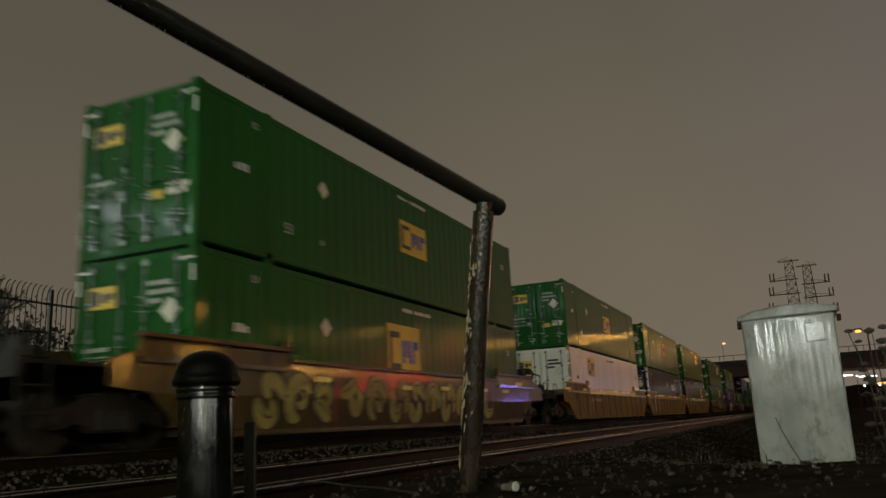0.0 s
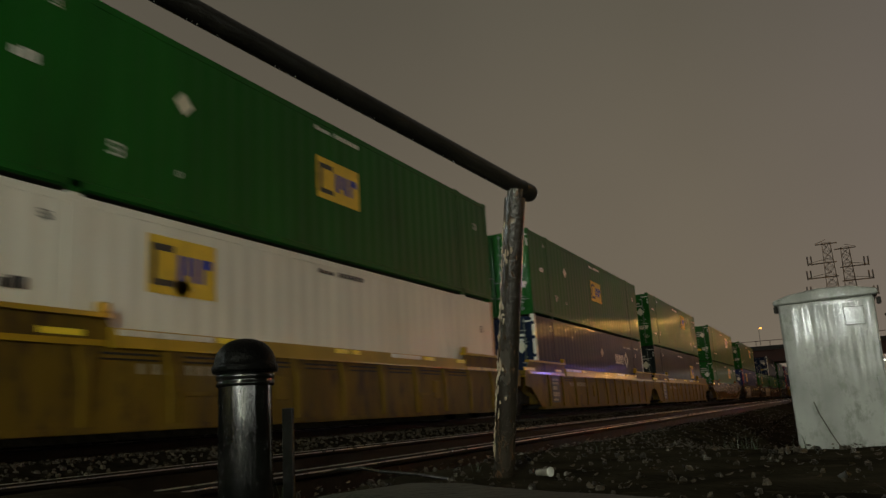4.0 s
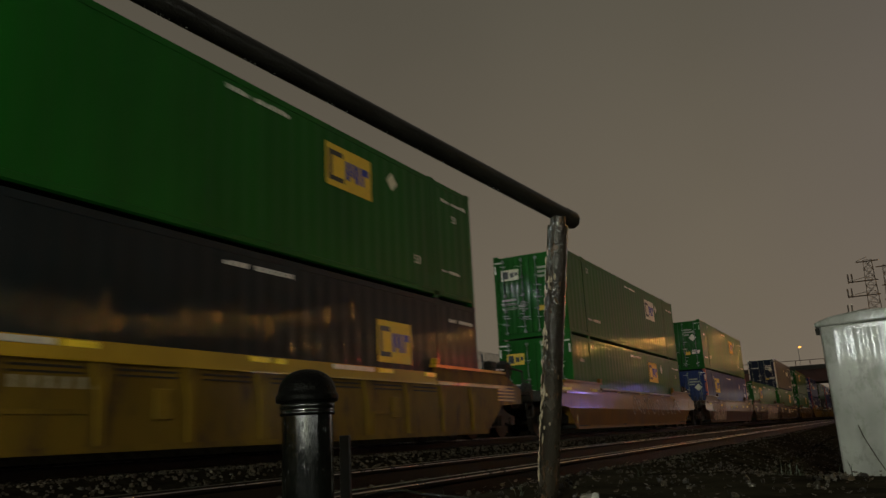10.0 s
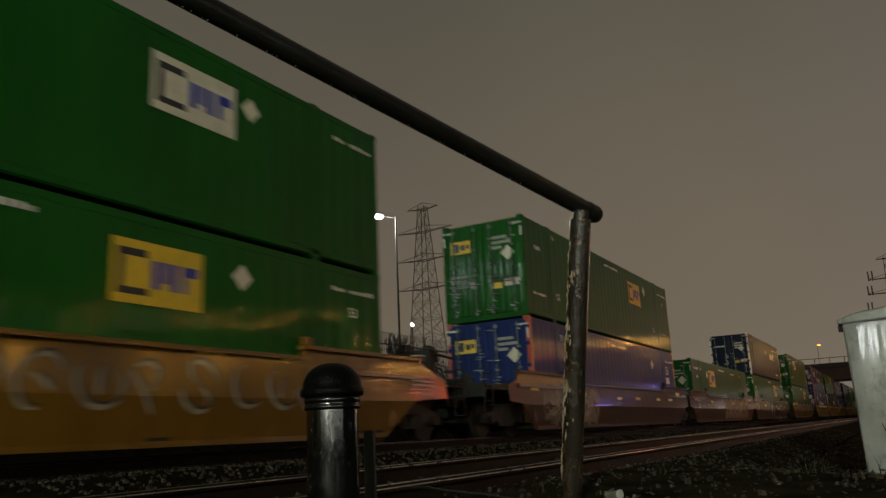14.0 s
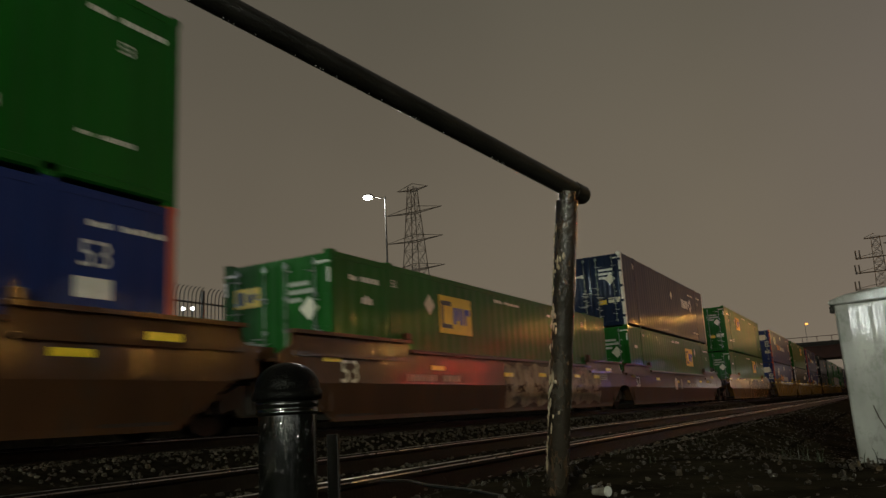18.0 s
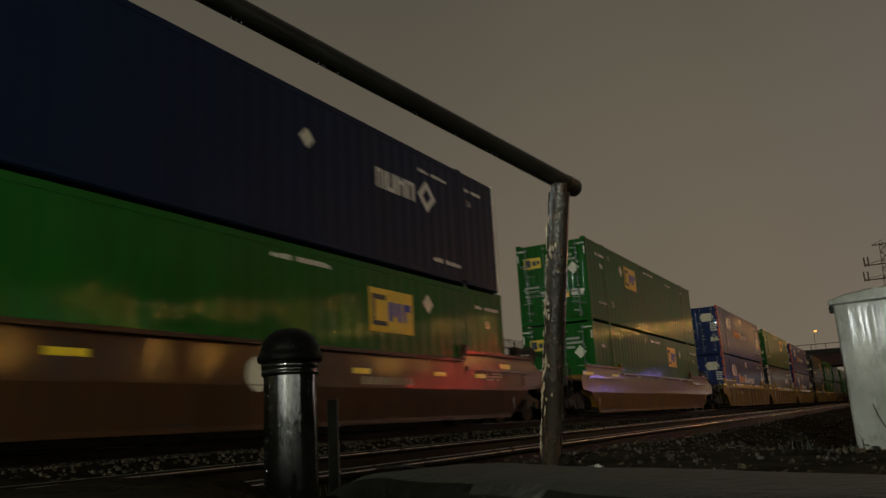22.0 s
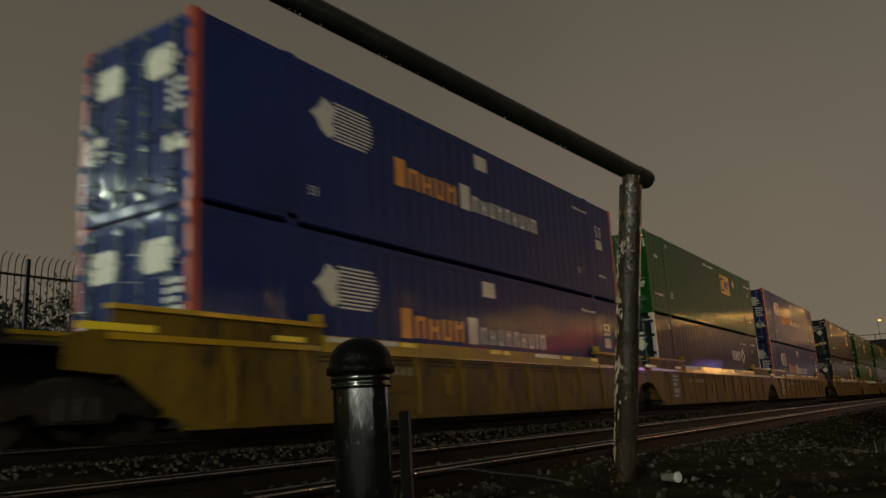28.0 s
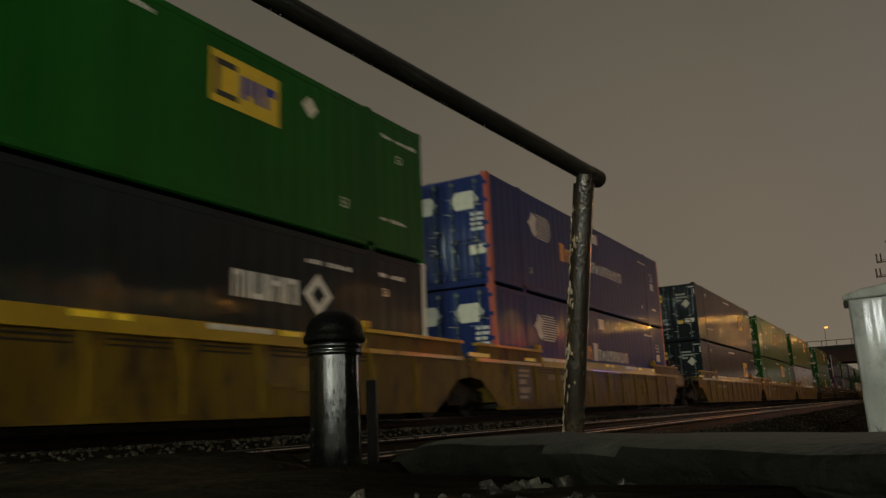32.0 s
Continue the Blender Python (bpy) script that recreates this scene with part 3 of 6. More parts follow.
def barrier():
    t = thing("pipe_barrier", "leaning black steel pipe barrier, wet and rusting", "barrier")
    foot, top = Vector((-1.03, 2.50, -0.2)), Vector((-0.856, 2.365, 0.772))
    bm = bmesh.new()
    tube(bm, foot, top, 0.0345, sides=28)
    post = part("post", bm, POST_PAINT, t, "black pipe post with flaking rusty paint")
    rng = random.Random(8)
    bm = bmesh.new()
    axis = (top - foot).normalized()
    side = Vector((-0.93, -0.36, 0)).normalized()
    flat = Vector((-0.93, -0.36, 0)).normalized()
    near = Vector((0.36, -0.93, 0)).normalized()
    for k in range(120):
        f = rng.uniform(0.16, 0.95) if k < 70 else rng.uniform(0.16, 0.50)
        a = radians(rng.uniform(-18, 26) if k % 4 else rng.uniform(-18, 75))
        side = flat * math.cos(a) + near * math.sin(a)
        c = foot.lerp(top, f) + side * 0.0335
        along, across = rng.uniform(0.005, 0.024), rng.uniform(0.002, 0.0065)
        turn = side.cross(axis).normalized()
        c = c + turn * rng.uniform(-0.010, 0.012) - side * 0.001
        ring = [bm.verts.new(c + axis * along * math.cos(a) * rng.uniform(0.6, 1.2) + turn * across * math.sin(a) * rng.uniform(0.6, 1.2) + side * 0.0012) for a in [2 * math.pi * j / 7 for j in range(7)]]
        tip = bm.verts.new(c + side * rng.uniform(0.003, 0.0065))
        for j in range(7):
            bm.faces.new((ring[j], ring[(j + 1) % 7], tip))
    tagged(part("paint_flake", bm, RUST, post, "pale rusty flakes along the post"), kind="stuff")
    a, b = Vector((-0.832, 2.455, 0.803)), Vector((-1.26, 1.22, 1.071))
    way = (b - a).normalized()
    end = a + way * 2.75
    bm = bmesh.new()
    tube(bm, a, end, 0.0285, sides=28)
    rail = part("top_rail", bm, RAIL_PAINT, t, "sloping black pipe rail")
    bm = bmesh.new()
    tube(bm, a - way * 0.006, a + way * 0.004, 0.0265, 0.0295, sides=28)
    tube(bm, a + way * 0.004, a + way * 0.05, 0.0303, 0.0303, sides=28)
    part("end_collar", bm, RAIL_PAINT, rail)
    bm = bmesh.new()
    rng = random.Random(27)
    down = (Vector((0, 0, -1)) - way * way.dot(Vector((0, 0, -1)))).normalized()
    for k in range(46):
        r = rng.uniform(0.0014, 0.0036)
        c = a + way * rng.uniform(0.05, 1.9) + down * (0.0285 + r * 0.3)
        rings = []
        for j in range(1, 5):
            g = math.pi * j / 5
            rings.append([bm.verts.new(c + Vector((r * math.sin(g) * math.cos(h), r * math.sin(g) * math.sin(h), 1.25 * r * math.cos(g)))) for h in [2 * math.pi * i / 8 for i in range(8)]])
        for u, v in zip(rings, rings[1:]):
            for i in range(8):
                bm.faces.new((u[i], v[i], v[(i + 1) % 8], u[(i + 1) % 8])).smooth = True
        bm.faces.new(rings[-1])
    tagged(part("rain_drop", bm, WATER, rail, "rain drops hanging under the rail"), kind="stuff")
    bm = bmesh.new()
    tube(bm, top - axis * 0.004, top + axis * 0.03, 0.026, sides=16)
    part("weld", bm, POST_PAINT, post)
    bm = bmesh.new()
    tube(bm, (end.x, end.y, -0.2), end + Vector((0, 0, -0.02)), 0.0345, sides=28)
    part("post", bm, POST_PAINT, t)
    return t


barrier()


def bollard():
    t = thing("bollard", "short black wet steel bollard with a domed cap", "bollard", where=(-0.912, 1.085, 0))
    bm = bmesh.new()
    lathe(bm, [(0.0455, -0.25), (0.0455, 0.166)], 48)
    part("tube", bm, BOLLARD_PAINT, t)
    bm = bmesh.new()
    dome = [(0.0470, 0.176), (0.0545, 0.177), (0.0562, 0.181), (0.0562, 0.187), (0.0540, 0.191), (0.0520, 0.193)]
    dome += [(0.0520 * math.cos(a) ** 0.9, 0.193 + 0.043 * math.sin(a)) for a in [math.pi / 2 * k / 12 for k in range(1, 12)]]
    dome += [(0.0005, 0.236)]
    lathe(bm, dome, 48)
    part("cap", bm, CAP_PAINT, t, "domed black cap with a thin lip")
    bm = bmesh.new()
    lathe(bm, [(0.0465, 0.153), (0.0492, 0.155), (0.0496, 0.158), (0.0490, 0.161), (0.0480, 0.163), (0.0490, 0.166), (0.0498, 0.170), (0.0490, 0.1755), (0.0465, 0.177)], 48)
    part("collar", bm, BOLLARD_PAINT, t, "ribbed wet collar under the cap")
    rng = random.Random(19)
    bm = bmesh.new()
    for k in range(150):
        a = radians(rng.uniform(-150, 30))
        z = 0.15 - 0.30 * rng.random() ** 1.3
        w, h = rng.uniform(0.0005, 0.0012), rng.uniform(0.0008, 0.005)
        side = Vector((math.cos(a), math.sin(a), 0))
        turn = Vector((-math.sin(a), math.cos(a), 0))
        c = side * 0.0453 + Vector((0, 0, z))
        ring = [bm.verts.new(c + turn * w * math.cos(g) + Vector((0, 0, h * math.sin(g) * (1.5 if math.sin(g) > 0 else 0.7)))) for g in [2 * math.pi * j / 8 for j in range(8)]]
        ring2 = [bm.verts.new(c + side * 0.0007 + (v.co - c) * 0.6) for v in ring]
        for j in range(8):
            bm.faces.new((ring[j], ring[(j + 1) % 8], ring2[(j + 1) % 8], ring2[j])).smooth = True
        bm.faces.new(ring2)
    small_drops = part("rain_drop", bm, WET_BLACK, t, "rain drops running down the tube")
    tagged(small_drops, kind="stuff")
    return t


bollard()


def stake():
    t = thing("steel_stake", "thin dark rusty steel stake in the ground", "stake", where=(-0.967, 1.277, 0))
    bm = bevelled(boxes((-0.0125, 0.0125, -0.004, 0.004, -0.25, 0.117), (-0.0125, -0.0085, 0.004, 0.024, -0.25, 0.115)), 0.0015, 1)
    part("bar", bm, RAIL_PAINT, t)


stake()


def cabinet():
    """A tapered sheet-metal relay cabinet with an overhanging lid."""
    t = thing("relay_cabinet", "pale grey wet metal trackside cabinet with an overhanging lid", "utility cabinet", where=(0.03, 8.25, -0.55))
    bm = bevelled(boxes((-0.385, 0.385, -0.36, 0.36, 0.0, 1.47)), 0.02, 2)
    for v in bm.verts:
        k = v.co.z / 1.45
        v.co.x *= 1.0 + 0.03 * k
    part("body", bm, CABINET, t)
    bm = bmesh.new()
    prism(bm, [(-0.435, 1.452), (0.435, 1.47), (0.435, 1.525), (0.22, 1.565), (-0.05, 1.575), (-0.30, 1.54), (-0.435, 1.495)], "y", -0.385, 0.40)
    part("lid", bevelled(bm, 0.02, 3), CABINET, t, "pale overhanging lid")
    bm = bmesh.new()
    cols = []
    for k in range(91):
        x = -0.365 + 0.73 * k / 90
        fold = 0.0022 * noise.noise((x * 11, 0.3, 2)) + 0.0012 * noise.noise((x * 27, 5, 1))
        cols.append([bm.verts.new((x, -0.3645 + fold * (0.35 + 0.65 * z / 1.42) + 0.0010 * noise.noise((x * 9, z * 3, 8)), z)) for z in (0.05, 0.3, 0.55, 0.8, 1.05, 1.25, 1.42)])
    for a, b in zip(cols, cols[1:]):
        for j in range(6):
            bm.faces.new((a[j], b[j], b[j + 1], a[j + 1])).smooth = True
    door = part("door", bm, CABINET, t)
    bm = bevelled(boxes((0.14, 0.30, -0.376, -0.360, 1.22, 1.38)), 0.004, 2)
    part("plate", bm, CABINET, door, "small pale raised plate")
    bm = bmesh.new()
    tube(bm, (0.33, -0.3635, 0.75), (0.33, -0.385, 0.75), 0.012, sides=12)
    box(bm, 0.322, 0.338, -0.390, -0.380, 0.66, 0.76)
    part("handle", bm, GALV, door)
    for x in (-0.415, 0.43):
        bm = bevelled(boxes((x - 0.018, x + 0.018, -0.375, -0.31, 1.385, 1.445)), 0.006, 1)
        part("lid_bracket", bm, STEEL_DARK, t)
    bm = bevelled(boxes((-0.44, 0.44, -0.42, 0.42, -0.12, 0.0)), 0.015, 1)
    part("plinth", bm, CONCRETE, t)
    return t


cabinet()


def cup():
    t = thing("paper_cup", "crumpled white paper cup lying on gravel", "cup", where=(-0.815, 2.37, -0.102))
    bm = bmesh.new()
    tube(bm, (-0.046, 0.014, -0.002), (0.0, 0, 0.002), 0.010, 0.0135, sides=20)
    for v in bm.verts:
        v.co += Vector((0.2, 0.5, 1.0)) * 0.004 * noise.noise(v.co * 45)
    part("body", bm, CUP_BODY, t, "crumpled grey-brown paper")
    bm = bmesh.new()
    tube(bm, (0.0, 0, 0.002), (0.005, -0.002, 0.002), 0.0150, 0.0142, sides=20)
    part("lid", bm, PLASTIC, t)


cup()


def loose_cable():
    t = thing("loose_cable", "thin wet black cable lying across the gravel", "cable")
    pts = [(-2.05, 2.96, -0.13), (-1.88, 2.82, -0.105), (-1.72, 2.74, -0.098), (-1.56, 2.62, -0.104), (-1.38, 2.58, -0.115), (-1.2, 2.50, -0.13)]
    bm = bmesh.new()
    for a, b in zip(pts, pts[1:]):
        tube(bm, a, b, 0.006, sides=8)
    part("sheath", bm, WET_BLACK, t)


loose_cable()


# ---- beyond the line ----
FENCE_X, FENCE_Z = -17.2, 1.70


def bank_fence():
    bm = boxes((FENCE_X - 0.18, FENCE_X + 0.18, -8, 120, -0.5, FENCE_Z + 0.12))
    setting("wall_retaining", bm, WALL_GREY, "dark low retaining wall behind the railway", "wall")
    t = thing("steel_fence", "tall black steel fence with outward-curved pickets", "fence")
    bm = boxes((-0.04, 0.04, -0.04, 0.04, 0, 2.38))
    post0 = part("post", bm, FENCE_PAINT, t)
    bm = bmesh.new()
    pts = [(0.035, 0.1), (0.035, 2.05), (0.045, 2.22), (0.085, 2.34), (0.15, 2.41), (0.22, 2.43)]
    for (a, b), (c, e) in zip(pts, pts[1:]):
        tube(bm, (a, 0, b), (c, 0, e), 0.0125, sides=6)
    picket0 = part("picket", bm, FENCE_PAINT, t)
    bm = boxes((-0.02, 0.02, 0.04, 2.38, -0.025, 0.025))
    rail0 = part("rail", bm, FENCE_PAINT, t)
    first = True
    for k in range(-3, 24):
        y = 4.75 + k * 2.42
        for z in (0.25, 2.0):
            if first and z < 1:
                rail0.location = (FENCE_X, y, FENCE_Z + z)
            else:
                again(rail0, t, pose(FENCE_X, y, FENCE_Z + z))
        if first:
            post0.location = (FENCE_X, y, FENCE_Z)
        else:
            again(post0, t, pose(FENCE_X, y, FENCE_Z))
        for j in range(1, 16):
            if first and j == 1:
                picket0.location = (FENCE_X, y + 0.15, FENCE_Z)
            elif k < 15:
                again(picket0, t, pose(FENCE_X, y + j * 0.151, FENCE_Z))
        first = False


bank_fence()


def street_lamp(where, height, arm, lit, label, watts=0, colour=(1, 0.95, 0.85), size=0.35):
    t = thing("street_lamp", label, "street lamp", where=where)
    bm = bmesh.new()
    tube(bm, (0, 0, 0), (0, 0, height), 0.11, 0.06, sides=12)
    part("pole", bm, POLE_DARK, t)
    bm = bmesh.new()
    tube(bm, (0, 0, height - 0.15), (arm[0], arm[1], height), 0.04, sides=8)
    part("arm", bm, POLE_DARK, t)
    bm = bevelled(boxes((arm[0] - 0.32, arm[0] + 0.32, arm[1] - 0.16, arm[1] + 0.16, height - 0.02, height + 0.14)), 0.03, 2)
    head = part("head", bm, POLE_DARK, t)
    bm = bmesh.new()
    bmesh.ops.create_uvsphere(bm, u_segments=16, v_segments=8, radius=size)
    for v in bm.verts:
        v.co = Vector((v.co.x + arm[0], v.co.y + arm[1], v.co.z * 0.5 + height - 0.10))
    part("lens", bm, lit, head, "glowing lens")
    if watts:
        lamp("street_lamp_light", Vector(where) + Vector((arm[0], arm[1], height - 0.5)), colour, watts, min(size, 0.3))
    return t


street_lamp((-30.3, 47.6, -0.4), 16.5, (-0.9, -0.9, 0), LAMP_WHITE, "tall pole with a bright white floodlight, lit", 1600, (1, 0.96, 0.86), 0.32)
street_lamp((-26.2, 86.9, -0.4), 14.5, (-0.9, 0, 0), LAMP_WHITE, "white lit street lamp beyond the far end of the fence", 0, size=0.3)
street_lamp((6.6, 78.0, -0.4), 6.9, (-0.7, 0, 0), LAMP_ORANGE, "lit orange street lamp beyond the yard", 0, size=0.26)
street_lamp((-20.9, 298, -0.4), 24.4, (0.6, 0, 0), LAMP_ORANGE, "far lit orange lamp on a tall mast", 0, size=0.55)


def lattice(t, x, y, base, top, w0, w1, levels, material=HAZED_STEEL, thick=0.10):
    """Four legs with crossing braces, tapering."""
    def corner(k, f):
        w = w0 + (w1 - w0) * f
        sx, sy = ((-1, -1), (1, -1), (1, 1), (-1, 1))[k]
        return Vector((x + sx * w / 2, y + sy * w / 2, base + (top - base) * f))
    for k in range(4):
        bm = bmesh.new()
        tube(bm, corner(k, 0), corner(k, 1), thick, thick * 0.8, sides=4)
        part("leg", bm, material, t)
    for k in range(4):
        bm = bmesh.new()
        for n in range(levels):
            f, g = n / levels, (n + 1) / levels
            j = (k + 1) % 4
            tube(bm, corner(k, f), corner(j, g), thick * 0.45, sides=3)
            tube(bm, corner(j, f), corner(k, g), thick * 0.45, sides=3)
            tube(bm, corner(k, g), corner(j, g), thick * 0.45, sides=3)
        tagged(part("bracing", bm, material, t), kind="stuff")


def pylon(x, y, base, top, spread, label):
    t = thing("transmission_tower", label, "pylon")
    lattice(t, x, y, base, top, 7.0, 1.3, 14)
    for z, half in ((top - 0.6, spread * 0.55), (top - 5.0, spread), (top - 10.5, spread), (top - 16.0, spread)):
        for s in (-1, 1):
            bm = bmesh.new()
            tube(bm, (x, y - 0.6, z), (x + s * half, y, z + 0.35), 0.10, 0.06, sides=4)
            tube(bm, (x, y + 0.6, z), (x + s * half, y, z + 0.35), 0.10, 0.06, sides=4)
            tube(bm, (x, y, z + 1.4), (x + s * half, y, z + 0.35), 0.08, 0.05, sides=4)
            arm = part("cross_arm", bm, HAZED_STEEL, t)
    return t


pylon(-73.0, 124.5, -0.4, 42.6, 6.2, "grey steel lattice transmission tower against the cloud")


def antenna_mast(x, y, top, label, away):
    t = thing("antenna_tower", label, "lattice tower")
    lattice(t, x, y, -0.4, top, 4.2, 1.7, 18, thick=0.11)
    for z, half in ((top - 0.2, 2.3), (top - 4.6, 4.4), (top - 7.9, 4.9), (top - 11.6, 5.4)):
        bm = bmesh.new()
        back = 1.6 if z < top - 1 else 2.3
        tube(bm, (x - away * back, y, z), (x + away * half, y, z), 0.14, sides=5)
        tube(bm, (x + away * half, y, z + 0.2), (x, y, z + 1.0), 0.07, sides=4)
        arm = part("cross_arm", bm, HAZED_STEEL, t)
        if z < top - 1:
            for dx in (0, -0.8):
                c = x + away * (half + dx)
                bm = bevelled(boxes((c - 0.16, c + 0.16, y - 0.2, y + 0.2, z - 0.2, z + 1.9)), 0.04, 1)
                part("antenna", bm, GALV, arm)


antenna_mast(3.0, 200, 34.2, "lattice tower with antenna panels above the cabinet", -1)
antenna_mast(6.9, 206, 33.6, "second lattice tower with antenna panels on its arms", 1)


def overpass():
    t = thing("overpass", "dark red-brown road overpass across the tracks, lit beneath", "bridge")
    y = 150
    bm = boxes((-21, 120, y, y + 11, 6.1, 8.2))
    part("girder", bm, BRIDGE_PAINT, t)
    bm = boxes((-21, 120, y - 0.5, y + 11.5, 8.2, 8.9))
    part("deck", bm, CONCRETE, t)
    for x in (-19.5, 3.5, 26, 49):
        bm = boxes((x - 0.8, x + 0.8, y + 1, y + 10, -0.5, 6.1))
        part("pier", bm, CONCRETE, t)
    bm = bmesh.new()
    for k in range(60):
        box(bm, -20.5 + k * 2.3, -20.4 + k * 2.3, y - 0.4, y - 0.3, 8.9, 9.8)
    box(bm, -21, 120, y - 0.4, y - 0.3, 9.75, 9.85)
    part("parapet_rail", bm, BRIDGE_PAINT, t)
    for x, z, w in ((8.6, 5.3, 1.6), (11.0, 4.9, 3.0), (12.4, 3.6, 4.4), (17.5, 5.2, 3.4), (19.0, 3.3, 2.8)):
        bm = boxes((x, x + w, y + 10.6, y + 10.75, z, z + 0.16))
        part("strip_light", bm, GLOW_WHITE if z > 4 else LAMP_ORANGE, t, "lit strip light beneath the deck")


overpass()


def skyline():
    """Low dark roofs beyond the overpass."""
    rng = random.Random(14)
    x = -90.0
    while x < 150:
        w, h = rng.uniform(12, 26), rng.uniform(4.5, 7.0)
        t = thing("distant_shed", "low dark industrial shed far beyond the overpass", "building", "far sheds", where=(x, 250 + rng.uniform(0, 20), -0.5))
        part("wall", boxes((0, w, 0, 14, 0, h)), BUILDING, t)
        bm = bmesh.new()
        prism(bm, [(-0.4, h), (w + 0.4, h), (w * 0.5, h + 0.9)], "y", -0.4, 14.4)
        part("roof", bm, BUILDING, t)
        x += w + rng.uniform(0.0, 1.5)


skyline()



# ---- lights of the place: street lamps, crossing signals, wall lamps ----
def floodlight_mast(where, height, heads, facing, label):
    """A mast with a cross arm and a row of lit floodlights."""
    t = thing("floodlight_mast", label, "floodlight", "floodlights of the yard", where=where)
    bm = bmesh.new()
    tube(bm, (0, 0, 0), (0, 0, height), 0.16, 0.09, sides=12)
    part("pole", bm, POLE_DARK, t)
    across = Vector((-facing[1], facing[0], 0)).normalized()
    ahead = Vector((facing[0], facing[1], -0.35)).normalized()
    for row in range(2):
        z = height - 0.4 - row * 1.5
        bm = bmesh.new()
        tube(bm, across * -2.3 + Vector((0, 0, z)), across * 2.3 + Vector((0, 0, z)), 0.06, sides=8)
        arm = part("cross_arm", bm, POLE_DARK, t)
        for k in range(heads):
            c = across * (-1.9 + 3.8 * k / (heads - 1)) + Vector((0, 0, z)) + ahead * 0.2
            up = across.cross(ahead).normalized()
            for name, w, h, d0, d1, material in (("housing", 0.42, 0.30, -0.12, 0.10, POLE_DARK), ("lens", 0.37, 0.25, 0.10, 0.13, LAMP_FLOOD)):
                bm = bmesh.new()
                v = [bm.verts.new(c + across * w * i + up * h * j + ahead * d) for d in (d0, d1) for i, j in ((-1, -1), (1, -1), (1, 1), (-1, 1))]
                for f in ((3, 2, 1, 0), (4, 5, 6, 7), (0, 1, 5, 4), (1, 2, 6, 5), (2, 3, 7, 6), (3, 0, 4, 7)):
                    bm.faces.new([v[i] for i in f])
                bmesh.ops.recalc_face_normals(bm, faces=bm.faces)
                part(name, bm, material, arm)


floodlight_mast((-34.0, -9.0, -0.4), 13.2, 4, (0.8, 0.6), "tall mast with two rows of lit white floodlights")
lamp("floodlight_light", (-33.3, -8.5, 11.8), (0.88, 1.0, 0.90), 6000, 0.3)
street_lamp((8.4, -27.0, -0.05), 8.4, (-0.5, 0.6, 0), LAMP_WHITE, "lit white street lamp behind the crossing", 13500, (0.95, 1.0, 0.74), 0.3)


def far_light(where, radius, material, label, height):
    """A lit lamp on its post, far off or seen in the wet steel."""
    t = thing("lamp_post", label, "street lamp", "lamps beside the road", where=where)
    bm = bmesh.new()
    bmesh.ops.create_icosphere(bm, subdivisions=2, radius=radius)
    for f in bm.faces:
        f.smooth = True
    part("globe", bm, material, t, "glowing globe")
    bm = bmesh.new()
    tube(bm, (0, 0, -height), (0, 0, -radius * 0.9), 0.05 + radius * 0.1, sides=8)
    part("pole", bm, POLE_DARK, t)
    return t


# sodium lamps along the road on the overpass
for az, el in ((6.6, 3.9), (8.2, 4.4), (9.2, 4.9), (12.9, 5.7), (13.6, 5.5), (14.4, 5.7), (15.2, 5.5), (16.2, 5.7), (17.3, 5.5), (18.6, 5.7), (20.2, 5.6), (22.2, 5.7)):
    x = -17.08 + 150 * math.tan(radians(az))
    far_light((x, 150.3, 0.1 + 150 / math.cos(radians(az)) * math.tan(radians(el))), 0.22, LAMP_WARM, "lit orange lamp on the overpass road", 0.1 + 150 / math.cos(radians(az)) * math.tan(radians(el)) - 8.88)
# crossing signals and a lit sign beyond the cabinet
for y, z in ((50.5, 5.0), (54.6, 5.2), (58.6, 3.8), (59.2, 4.7), (64.5, 6.0), (56.5, 6.3), (61.0, 6.4)):
    far_light((13.7, y, z), 0.14, LAMP_RED, "red railway crossing signal, lit", z + 0.4)
for y, z in ((87.5, 4.0), (90.3, 4.4)):
    far_light((13.7, y, z), 0.36, LAMP_BLUE, "violet-blue lit sign globe", z + 0.4)
for y, z in ((47.8, 6.8), (53.0, 7.7), (61.8, 7.9)):
    far_light((13.9, y, z), 0.16, LAMP_WARM, "lit orange lamp on the side street", z + 0.4)


